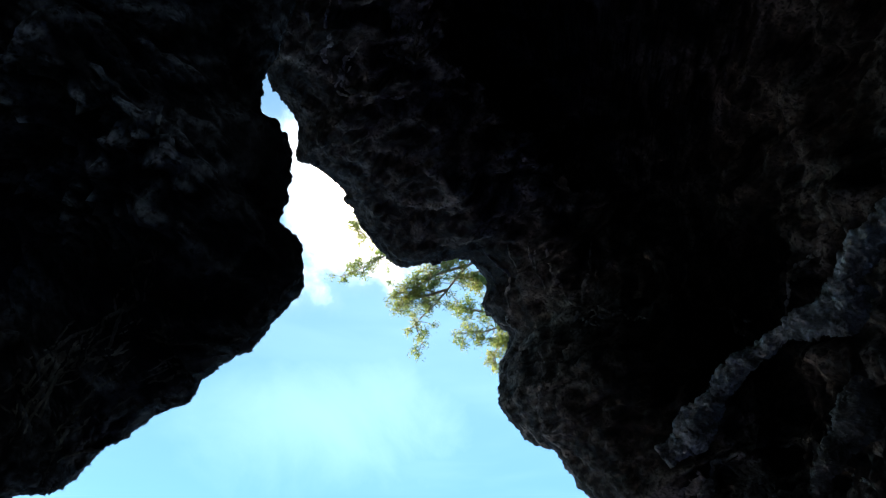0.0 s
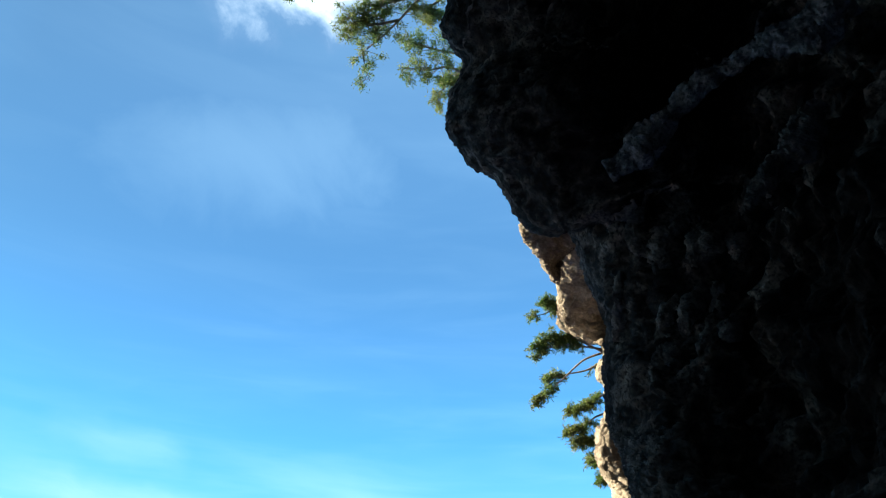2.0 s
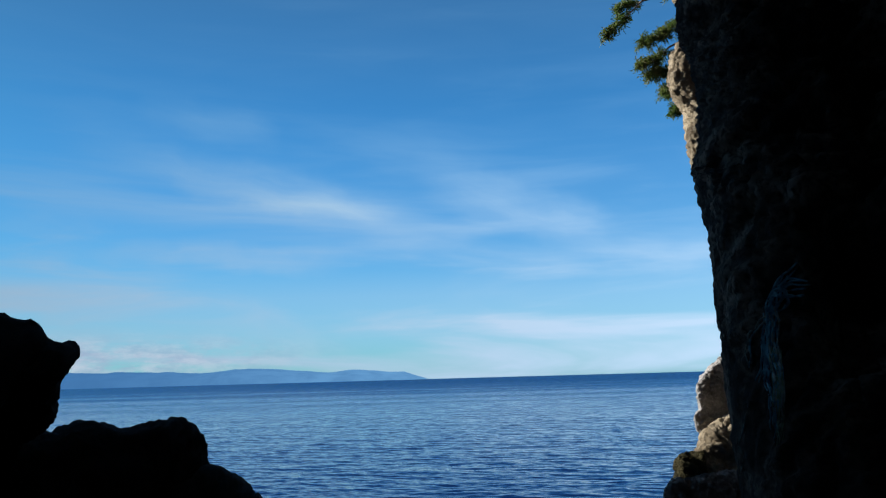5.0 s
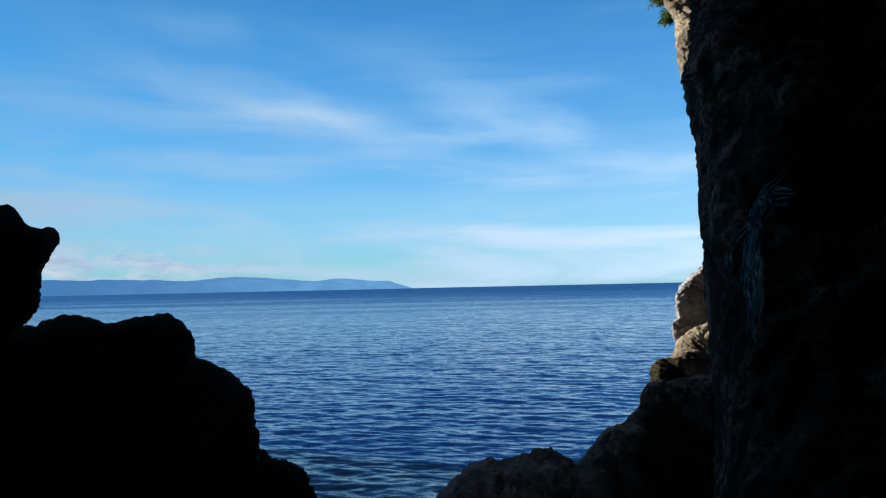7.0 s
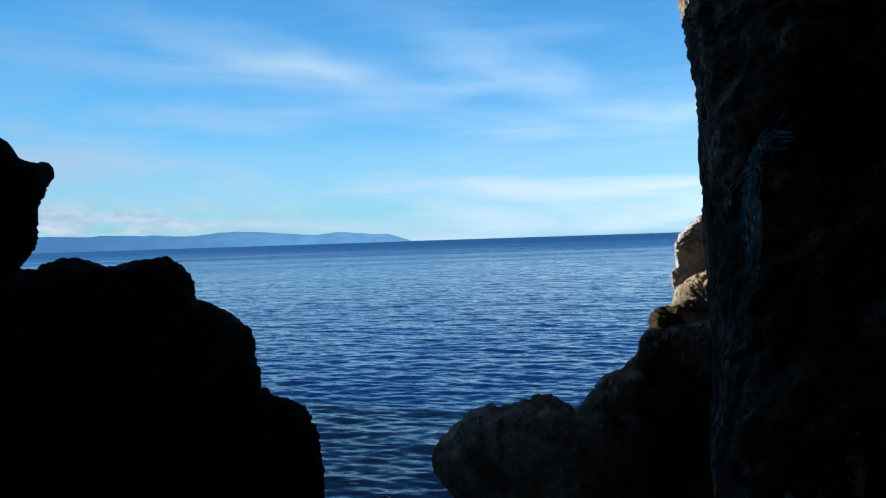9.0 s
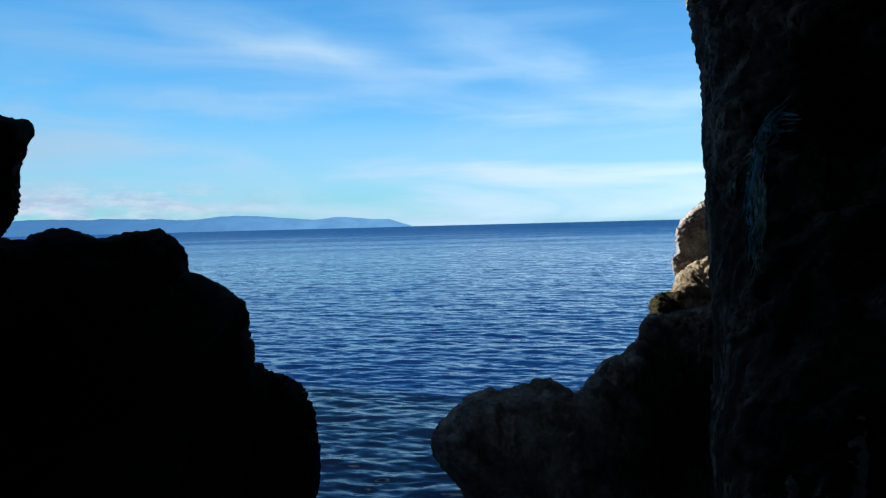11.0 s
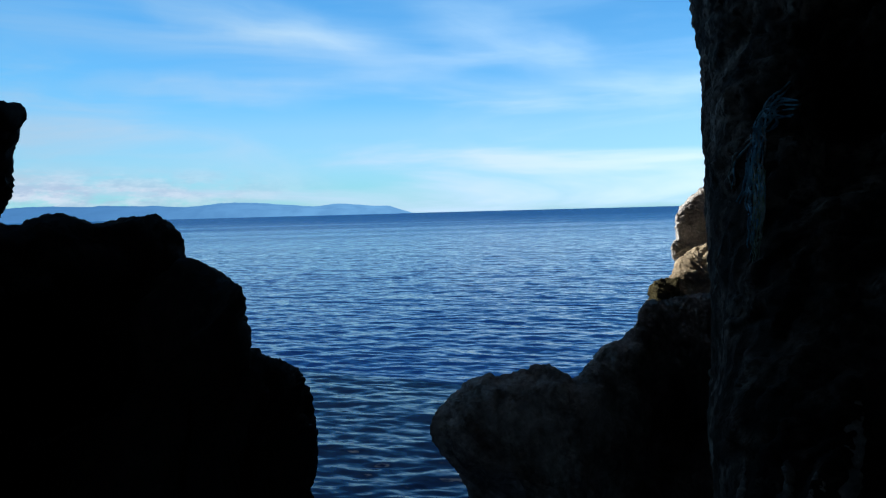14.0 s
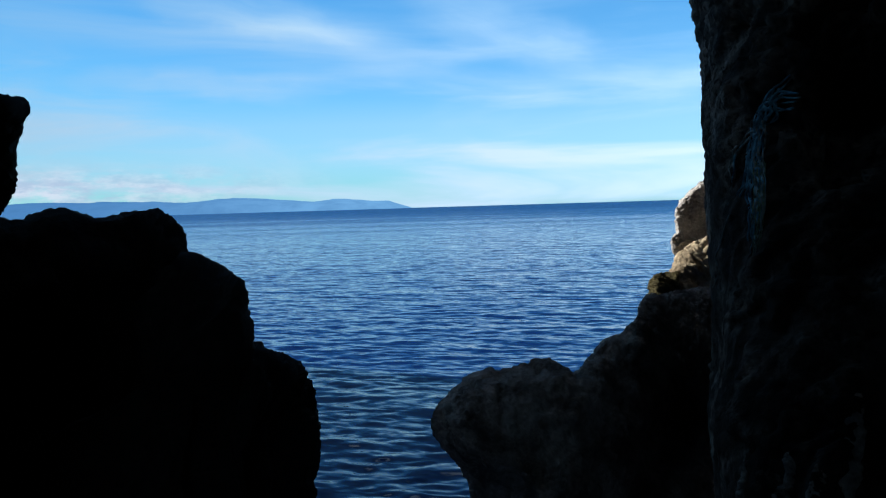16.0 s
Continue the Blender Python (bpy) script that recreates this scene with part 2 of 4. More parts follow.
def sea_material():
    m, g, b = material("sea_water")
    pos = g.n("ShaderNodeNewGeometry").outputs["Position"]
    sep = g.n("ShaderNodeSeparateXYZ", {0: pos}).outputs
    deep = g.noise(pos, 0.05, 4, 0.5)
    link(g, g.mix(deep, (0.0001, 0.010, 0.080, 1), (0.0002, 0.016, 0.115, 1)), b, "Base Color")
    b.inputs["Roughness"].default_value = 0.06
    b.inputs["IOR"].default_value = 1.33
    b.inputs["Specular Tint"].default_value = (0.20, 0.57, 1.0, 1)
    # crests run a little aslant of the shore
    c, s = math.cos(radians(20)), math.sin(radians(20))
    crest = g.n("ShaderNodeCombineXYZ", {0: g.math("MULTIPLY", g.vec("DOT_PRODUCT", pos, (c, -s, 0)), 0.36), 1: g.vec("DOT_PRODUCT", pos, (s, c, 0)), 2: 0.0}).outputs[0]
    run = g.math("LOGARITHM", g.math("MAXIMUM", sep[1], 1.0), 10.0)
    # water normals lean to the camera, more so far off, to reflect higher sky
    patch = g.n("ShaderNodeMapping", {0: pos, 3: (0.008, 0.05, 1.0)}).outputs[0]
    lean_noise = g.math("MULTIPLY", g.math("SUBTRACT", g.noise(patch, 1.0, 4, 0.55), 0.5), 0.9)
    far_lean = g.smooth(g.math("ADD", run, lean_noise), 1.45, 2.65)
    rough = g.math("SUBTRACT", 0.36, g.math("MULTIPLY", g.smooth(run, 0.8, 1.4), 0.06))
    rough = g.math("MULTIPLY", rough, g.math("SUBTRACT", 1.0, g.math("MULTIPLY", far_lean, 0.45)))
    slope = g.vec("MULTIPLY", g.n("ShaderNodeCombineXYZ", {1: g.math("ADD", 0.032, g.math("MULTIPLY", far_lean, 0.15))}).outputs[0], (0.0, -1.0, 0.0))
    for sc, amt in ((0.35, 0.05), (0.9, 0.11), (2.6, 0.36), (6.0, 0.66), (14.0, 0.85)):
        rip = g.n("ShaderNodeTexNoise", {"Vector": crest, "Scale": sc, "Detail": 2.0}).outputs[1]
        rip = g.vec("MULTIPLY", g.vec("SUBTRACT", rip, (0.5, 0.5, 0.5)), (amt * 0.6, amt * 1.7, 0.0))
        rip = g.vec("MULTIPLY", rip, g.n("ShaderNodeCombineXYZ", {0: rough, 1: rough, 2: rough}).outputs[0])
        slope = g.vec("ADD", rip, slope)
    nrm = g.vec("NORMALIZE", g.vec("ADD", g.n("ShaderNodeNewGeometry").outputs["Normal"], slope))
    link(g, nrm, b, "Normal")
    return m


SEA = sea_material()


def plain(name, c1, c2, scale, rough, bump=0.3, dist=0.01):
    m, g, b = material(name)
    pos = g.n("ShaderNodeNewGeometry").outputs["Position"]
    nz = g.noise(pos, scale, 5, 0.6)
    link(g, g.mix(g.smooth(nz, 0.3, 0.7), (*c1, 1), (*c2, 1)), b, "Base Color")
    b.inputs["Roughness"].default_value = rough
    link(g, g.n("ShaderNodeBump", {"Strength": bump, "Distance": dist, "Height": nz}).outputs[0], b, "Normal")
    return m


def needle_material():
    m, g, b = material("pine_needles")
    rnd = g.n("ShaderNodeNewGeometry").outputs["Random Per Island"]
    pos = g.n("ShaderNodeNewGeometry").outputs["Position"]
    patch = g.smooth(g.noise(pos, 1.6, 3, 0.5), 0.35, 0.65)
    c = g.mix(rnd, (0.035, 0.085, 0.015, 1), (0.14, 0.20, 0.035, 1))
    c = g.mix(g.math("MULTIPLY", patch, 0.55), c, (0.30, 0.26, 0.06, 1))
    link(g, c, b, "Base Color")
    b.inputs["Roughness"].default_value = 0.65
    thin = g.n("ShaderNodeBsdfTranslucent", {0: g.mix(0.5, c, (0.13, 0.24, 0.06, 1))})
    both = g.n("ShaderNodeMixShader", {0: 0.35, 1: b.outputs[0], 2: thin.outputs[0]})
    out = [n for n in g.t.nodes if n.type == "OUTPUT_MATERIAL"][0]
    g.t.links.new(both.outputs[0], out.inputs[0])
    return m


NEEDLE = needle_material()
BARK = plain("grey_bark", (0.16, 0.12, 0.09), (0.30, 0.25, 0.20), 14, 0.95, 0.8, 0.03)
ROPE = plain("teal_rope", (0.045, 0.14, 0.19), (0.10, 0.26, 0.32), 60, 0.8, 0.6, 0.004)
FRAY = plain("rope_fibre", (0.10, 0.13, 0.07), (0.20, 0.24, 0.13), 60, 0.9, 0.6, 0.004)
TWINE = plain("faded_rope", (0.13, 0.14, 0.12), (0.24, 0.24, 0.21), 60, 0.9, 0.6, 0.004)


def distance_material():
    m, g, b = material("hazed_coast_glow")
    pos = g.n("ShaderNodeNewGeometry").outputs["Position"]
    sep = g.n("ShaderNodeSeparateXYZ", {0: pos}).outputs
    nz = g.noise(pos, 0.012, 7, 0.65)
    # haze is put into the glowing colour, paler towards the cape
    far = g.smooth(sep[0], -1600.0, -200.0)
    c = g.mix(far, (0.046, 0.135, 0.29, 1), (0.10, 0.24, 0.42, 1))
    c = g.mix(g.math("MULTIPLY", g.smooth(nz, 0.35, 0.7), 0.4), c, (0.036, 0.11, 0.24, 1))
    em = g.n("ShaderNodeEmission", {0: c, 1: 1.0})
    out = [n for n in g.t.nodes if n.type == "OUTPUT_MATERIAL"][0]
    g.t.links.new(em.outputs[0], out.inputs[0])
    return m


COAST = distance_material()


# ---------------- mesh helpers ----------------
def mesh_object(name, verts, faces, mat, parent=None, label="", smooth=True):
    me = bpy.data.meshes.new(name)
    me.from_pydata([tuple(v) for v in verts], [], faces)
    me.materials.append(mat)
    if smooth:
        me.polygons.foreach_set("use_smooth", [True] * len(me.polygons))
    me.update()
    ob = new(name, me)
    if parent:
        ob.parent = parent
    if label:
        ob["label"] = label
    return ob


def lattice(i, j, k, seed):
    """A scrambled whole number for each cell of a lattice."""
    h = (i * 374761393 + j * 668265263 + k * 2147483647 + seed * 974634461).astype(np.uint32)
    h = (h ^ (h >> np.uint32(13))) * np.uint32(1274126177)
    h = (h ^ (h >> np.uint32(16))) * np.uint32(2246822519)
    return h ^ (h >> np.uint32(15))


def swirl(p, seed=0):
    """Smooth gradient noise at places p, about -1 to 1."""
    f = np.floor(p)
    i, j, k = (f[:, n].astype(np.int64) for n in range(3))
    x, y, z = ((p - f)[:, n].astype(np.float32) for n in range(3))
    u, v, w = (t * t * t * (t * (t * 6 - 15) + 10) for t in (x, y, z))
    out = np.zeros(len(p), np.float32)
    for di in (0, 1):
        for dj in (0, 1):
            for dk in (0, 1):
                h = lattice(i + di, j + dj, k + dk, seed)
                gx, gy, gz = ((((h >> np.uint32(n)) & np.uint32(255)).astype(np.float32) / 127.5 - 1.0) for n in (0, 8, 16))
                d = gx * (x - di) + gy * (y - dj) + gz * (z - dk)
                out += d * (u if di else 1 - u) * (v if dj else 1 - v) * (w if dk else 1 - w)
    return out * 1.3


def fbm(p, octaves=4, gain=0.5, seed=0):
    return sum(gain ** n * swirl(p * 2.03 ** n + 7.3 * n, seed + n) for n in range(octaves))


def ridges(p, octaves=3, gain=0.5, seed=0):
    """Sharp crests with rounded hollows between them, about -1 to 1."""
    return sum(gain ** n * (1.0 - 3.2 * np.abs(swirl(p * 2.1 ** n + 3.1 * n, seed + n))) for n in range(octaves))


def blocks(p, seed=0):
    """Broken rock: each lump a tilted facet of its own height, with a cleft along the joints."""
    f = np.floor(p)
    base = [f[:, n].astype(np.int64) for n in range(3)]
    best, second = np.full(len(p), 9.0, np.float32), np.full(len(p), 9.0, np.float32)
    face = np.zeros(len(p), np.float32)
    for di in (-1, 0, 1):
        for dj in (-1, 0, 1):
            for dk in (-1, 0, 1):
                h = lattice(base[0] + di, base[1] + dj, base[2] + dk, seed)
                c = [((h >> np.uint32(n)) & np.uint32(255)).astype(np.float32) / 255.0 for n in (0, 8, 16)]
                d = np.stack([p[:, n] - f[:, n] - off - c[n] for n, off in enumerate((di, dj, dk))], 1)
                r = np.sqrt((d * d).sum(1))
                tilt = (d[:, 0] * (c[1] - 0.5) + d[:, 1] * (c[2] - 0.5) + d[:, 2] * (c[0] - 0.5)) * 2.2 + ((h >> np.uint32(24)).astype(np.float32) / 255.0 - 0.5)
                nearer = r < best
                second = np.where(nearer, best, np.minimum(second, r))
                face = np.where(nearer, tilt, face)
                best = np.where(nearer, r, best)
    return face - 0.55 * np.exp(-((second - best) / 0.07) ** 2)


def sheet(name, P, mat, closed=False, caps=False, pale_relief=None):
    """A grid of places as one mesh; closed: each row is a ring; caps: its two ends are filled; the last gives how pale
    its raised veins are coloured.
    """
    nu, nv, _ = P.shape
    at = np.arange(nu * nv, dtype=np.int32).reshape(nu, nv)
    nxt = np.roll(at, -1, axis=1) if closed else at[:, 1:]
    cur = at if closed else at[:, :-1]
    quads = np.stack([cur[:-1], cur[1:], nxt[1:], nxt[:-1]], -1).reshape(-1, 4)
    verts = P.reshape(-1, 3)
    tris = np.zeros((0, 3), np.int32)
    if caps:
        verts = np.vstack([verts, P[0].mean(0), P[-1].mean(0)])
        hub = np.full(nv, nu * nv, np.int32)
        tris = np.vstack([np.stack([hub, at[0], nxt[0]], 1), np.stack([hub + 1, nxt[-1], at[-1]], 1)])
    me = bpy.data.meshes.new(name)
    me.vertices.add(len(verts))
    me.vertices.foreach_set("co", verts.astype(np.float32).ravel())
    me.loops.add(4 * len(quads) + 3 * len(tris))
    me.loops.foreach_set("vertex_index", np.concatenate([quads.ravel(), tris.ravel()]).astype(np.int32))
    me.polygons.add(len(quads) + len(tris))
    me.polygons.foreach_set("loop_start", np.concatenate([4 * np.arange(len(quads)), 4 * len(quads) + 3 * np.arange(len(tris))]).astype(np.int32))
    me.polygons.foreach_set("use_smooth", np.ones(len(quads) + len(tris), bool))
    if pale_relief is not None:
        layer = me.attributes.new("pale_relief", "FLOAT", "POINT")
        layer.data.foreach_set("value", np.concatenate([pale_relief.ravel(), np.zeros(len(verts) - nu * nv)]).astype(np.float32))
    me.materials.append(mat)
    me.update(calc_edges=True)
    return new(name, me)


def grid_faces(nu, nv, closed=False):
    f = []
    for i in range(nu - 1 + (1 if closed else 0)):
        k = (i + 1) % nu
        for j in range(nv - 1):
            f.append((i * nv + j, k * nv + j, k * nv + j + 1, i * nv + j + 1))
    return f


def spline(points, n):
    """n evenly spaced places along a smooth curve through points, and the share of its length at each point."""
    p = np.array(points, float)
    q = np.vstack([2 * p[0] - p[1], p, 2 * p[-1] - p[-2]])
    fine, at = [], []
    for i in range(1, len(q) - 2):
        a, b, c, d = q[i - 1:i + 3]
        t = np.linspace(0, 1, 24, endpoint=False)[:, None]
        # a tight centripetal-like curve: half the usual tangents
        m0, m1 = (c - a) * 0.32, (d - b) * 0.32
        at.append(len(fine) and sum(len(f) for f in fine))
        fine.append((2 * t ** 3 - 3 * t ** 2 + 1) * b + (t ** 3 - 2 * t ** 2 + t) * m0 + (-2 * t ** 3 + 3 * t ** 2) * c + (t ** 3 - t ** 2) * m1)
    at.append(sum(len(f) for f in fine))
    fine = np.vstack(fine + [q[-2:-1]])
    run = np.concatenate([[0], np.cumsum(np.linalg.norm(np.diff(fine, axis=0), axis=1))])
    run /= run[-1]
    s = np.linspace(0, 1, n)
    return np.stack([np.interp(s, run, fine[:, k]) for k in range(3)], 1), run[np.array(at)]


def stations(rows, where, n):
    """Values given at some shares of a length, smoothly carried to n places."""
    s = np.linspace(0, 1, n)
    r = np.array(rows, float)
    out = np.stack([np.interp(s, where, r[:, k]) for k in range(r.shape[1])], 1)
    w = max(3, n // 14)
    pad = np.pad(out, ((w, w), (0, 0)), mode="edge")
    ker = np.hanning(2 * w + 1)
    ker /= ker.sum()
    return np.stack([np.convolve(pad[:, k], ker, "valid") for k in range(out.shape[1])], 1)


def normals_of(P):
    du = np.gradient(P, axis=0)
    dv = np.gradient(P, axis=1)
    nn = np.cross(du, dv)
    return nn / (np.linalg.norm(nn, axis=2, keepdims=True) + 1e-9)


def roughen(P, amp, freq, weight, ridged=0.5, seed=0.0, vein=0.0, vein_freq=6.0, closed=False, out=None, edge=0.5):
    """Pushes a grid of places along its normals by lumps, broken facets, ridges and grit. Returns the places, and how
    pale the raised veins are coloured at each.
    """
    if closed:
        wide = np.concatenate([P[:, -2:], P, P[:, :2]], 1)
        N = normals_of(wide)[:, 2:-2]
    else:
        N = normals_of(P)
    if out is not None and (N * out).sum() < 0:
        N = -N
    sd = int(seed * 10)
    p = P.reshape(-1, 3) * freq + np.array((seed, seed * 0.7, seed * 1.3))
    p = p + 0.25 * np.stack([swirl(p * 0.9 + n * 11.0, sd) for n in range(3)], 1)
    h = 0.8 * fbm(p * 0.7, 3, 0.5, sd) + (1 - 0.5 * ridged) * 0.75 * blocks(p * 0.8, sd) + ridged * 0.55 * ridges(p * 1.1, 2, 0.5, sd)
    g = 0.4 * blocks(p * 2.1, sd + 3) + 0.22 * ridges(p * 4.3, 3, 0.55, sd + 5) + 0.16 * blocks(p * 6.1, sd + 9)
    h, g = h - np.quantile(h, edge), g - np.quantile(g, edge)
    h = h + g / np.sqrt(np.maximum(1.0, weight.ravel()))
    # raised veins, and the painted pale that stands for light on them
    pale_relief = np.zeros(len(p))
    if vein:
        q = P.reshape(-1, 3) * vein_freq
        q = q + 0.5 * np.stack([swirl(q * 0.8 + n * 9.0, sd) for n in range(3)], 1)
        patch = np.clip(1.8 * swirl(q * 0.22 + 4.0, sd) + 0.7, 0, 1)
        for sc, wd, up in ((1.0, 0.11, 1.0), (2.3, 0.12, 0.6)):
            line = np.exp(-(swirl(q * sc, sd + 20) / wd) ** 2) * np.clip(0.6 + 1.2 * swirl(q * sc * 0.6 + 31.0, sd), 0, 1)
            pale_relief += patch * up * line
    P = P + N * (amp * weight * h.reshape(weight.shape) + vein * np.clip((weight - 0.8) * 0.6, 0, 1) * pale_relief.reshape(weight.shape))[..., None]
    return P, np.clip(pale_relief, 0, 1).reshape(weight.shape)


def rock(name, lip, st, mat, n=300, arc=26, rail_n=26, amp=0.05, freq=2.0, inside=3.0, ridged=0.4, seed=0.0, eye=(0.0, -0.3, 2.5), box=1.0, base=None, vein=0.0, vein_freq=6.0, deep=1.3, edge=0.6, coarse=0.0, eye_end=None):
    """A rounded rock face. lip: its outer edge. st: stations (index on the lip, inward x y z, thickness, then x y z of each place
    that the face runs on to, inside). The section is an ellipse round the edge: a whole one without such places; with base, the
    rock goes down to that height behind."""
    L, at = spline(lip, n)
    where = [at[r[0]] for r in st]
    vals = stations([r[1:] for r in st], where, n)
    inward, thick = vals[:, :3], vals[:, 3:4]
    rails = [vals[:, 4 + 3 * k:7 + 3 * k] for k in range((vals.shape[1] - 4) // 3)]
    w = 9
    pad = np.pad(L, ((w, w), (0, 0)), mode="edge")
    ker = np.hanning(2 * w + 1)
    ker /= ker.sum()
    Ls = np.stack([np.convolve(pad[:, k], ker, "valid") for k in range(3)], 1)
    # the section leans towards where the edge is seen from
    eye_row = np.array(eye) + (np.array(eye_end or eye) - np.array(eye)) * np.linspace(0, 1, n)[:, None]
    to_eye = eye_row - L
    to_eye /= np.linalg.norm(to_eye, axis=1, keepdims=True)
    C, D = Ls + inward, to_eye * thick
    cols, wt = [], []
    turns = np.linspace(math.pi, 0, arc) if rails else np.linspace(math.pi, -math.pi, 2 * arc, endpoint=False)
    for th in turns:
        k = 1.0 if abs(th) < math.pi / 2 else deep
        sn, cs = (math.copysign(abs(f) ** box, f) for f in (math.sin(th), math.cos(th)))
        cols.append(C + (L - C) * sn + D * cs * k)
        wt.append(1 + (inside - 1) * (1 - max(0.0, math.sin(th))) ** 1.3)
    if base is not None:
        foot = cols[0].copy()
        foot[:, 2] = base
        cols = [foot + (cols[0] - foot) * t for t in np.linspace(0, 1, 12, endpoint=False)] + cols
        wt = [inside] * 12 + wt
    if rails:
        knots = [cols[-4], cols[-1]] + rails
        knots = knots + [2 * knots[-1] - knots[-2]]
        for k in range(1, len(knots) - 2):
            a, b, c, d = knots[k - 1:k + 3]
            for t in np.linspace(0, 1, rail_n // len(rails) + 1)[1:]:
                m0, m1 = (c - a) * 0.4, (d - b) * 0.4
                cols.append((2 * t ** 3 - 3 * t ** 2 + 1) * b + (t ** 3 - 2 * t ** 2 + t) * m0 + (-2 * t ** 3 + 3 * t ** 2) * c + (t ** 3 - t ** 2) * m1)
                wt.append(inside)
    P = np.stack(cols, 1)
    W = np.tile(np.array(wt), (n, 1))
    if coarse:
        # roughness grows with distance from the viewpoint, so the near edge looks smoother
        W = W * np.clip(np.linalg.norm(L - eye_row, axis=1, keepdims=True) / coarse, 0.3, 1.0)
    ring = not rails or base is not None
    out = np.zeros_like(P)
    out[:, (12 if base is not None else 0) + arc // 2] = L - C
    P, pale_relief = roughen(P, amp, freq, W, ridged, seed, vein, vein_freq, ring, out, edge)
    return sheet(name, P, mat, ring, ring, pale_relief)


# ---------------- the sea ----------------
def build_sea():
    rng = np.random.default_rng(4)
    front = np.radians(np.linspace(-42, 42, 560))
    rest = np.radians(np.linspace(42, 318, 60))[1:-1]
    ang = np.concatenate([front, rest])
    rad = 0.9 * 1.005 ** np.arange(840)
    rad = np.concatenate([[0.02], rad, rad[-1] * 1.02 ** np.arange(1, 222)])
    R, A = np.meshgrid(rad, ang, indexing="ij")
    X, Y = R * np.sin(A), R * np.cos(A) + 0.2
    Z = np.zeros_like(X)
    step = np.maximum(R * np.where(R < 59, 0.005, 0.02), R * 0.8 * (2 * radians(42) / 560))
    # the ripples come in groups, with smoother water between
    calm = 0.85 + 0.3 * np.sin(0.31 * X + 0.9 * np.sin(0.23 * Y)) * np.sin(0.42 * Y + 0.7 * np.sin(0.3 * X + 1.0))
    for k in range(90):
        lam = 0.10 * 1.042 ** k
        turn = radians(70 if k % 3 else 104) + rng.normal(0, 0.24)
        kx, ky = math.cos(turn) * 2 * math.pi / lam, math.sin(turn) * 2 * math.pi / lam
        a = 0.0030 * lam ** 0.62 * (1.0 if lam < 0.5 else 0.5 / lam) * (0.5 + rng.random())
        keep = np.clip(lam / (3.2 * step) - 0.6, 0, 1) * (calm if lam < 0.8 else 1.0)
        s = kx * X + ky * Y + rng.random() * 6.283
        Z += keep * a * (np.sin(s) + 0.25 * np.sin(2 * s + 0.5))
    ob = sheet("water", np.stack([X, Y, Z], 2), SEA, True)
    tagged(ob, "deep blue rippled sea reaching to the horizon", "sea", kind="structure")


build_sea()


# ---------------- far coast ----------------
def build_coast():
    n = 420
    xs = np.linspace(-3600, -178, n)
    verts, faces = [], []
    for i, x in enumerate(xs):
        u = (x + 178) / 900.0
        base = 46 + 18 * min(1, -u * 0.55) + 3 * math.exp(-((x + 830) / 120) ** 2)
        base += 10 * noise.fractal(Vector((x * 0.004, 3.1, 0)), 1.0, 2.0, 4)
        edge = min(1.0, max(0.0, (-178 - x) / 62.0))
        h = base * (edge ** 0.55) * (0.62 + 0.38 * min(1, (-178 - x) / 500))
        yy = 2900 + 0.02 * x
        for y_off, z in ((0, -3), (20, h * 0.35 + 2), (120, h * 0.8), (260, h + 1), (900, h * 0.6), (1100, -3)):
            verts.append((x, yy + y_off, z + (2.5 * noise.noise(Vector((x * 0.02, y_off * 0.02, 1))) if z > 0 else 0)))
    faces = grid_faces(n, 6)
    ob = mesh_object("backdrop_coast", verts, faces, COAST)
    tagged(ob, "low coast ending in a steep cape, blue haze painted into its colour", "coast", kind="structure")


build_coast()

# ---------------- the cave ----------------
WALL_LIP = [
    (0.97, 2.75, 0.75), (1.08, 3.08, 1.04), (1.16, 3.38, 1.35), (1.28, 3.62, 1.62), (1.38, 3.96, 2.07), (1.49, 4.34, 2.57),
    (1.59, 4.67, 3.11), (1.65, 4.97, 3.51), (1.72, 5.2, 3.8), (1.86, 5.67, 3.87), (2.08, 6.16, 4.55), (2.24, 6.66, 5.14),
    (2.32, 7.12, 5.61), (2.39, 7.4, 5.9), (2.42, 7.48, 6.65), (2.57, 7.54, 7.15), (2.46, 7.62, 7.88), (2.22, 7.63, 8.85),
    (2.04, 7.73, 8.78), (1.63, 7.66, 8.83), (1.15, 7.3, 9.39), (0.8, 7.28, 9.61), (0.44, 7.03, 10.06), (0.54, 7.0, 10.81),
    (0.71, 6.9, 11.3), (0.33, 6.51, 11.52), (0.35, 6.05, 11.63), (-0.02, 5.64, 11.7), (-0.81, 5.49, 11.29), (-1.09, 5.12, 11.16),
    (-1.49, 4.22, 11.08), (-1.47, 4.06, 11.06), (-1.8, 3.43, 10.78), (-1.89, 3.27, 10.62), (-1.83, 2.82, 10.64), (-1.97, 2.38, 10.48),
    (-2.0, 2.0, 10.29), (-2.04, 1.37, 10.19),
]
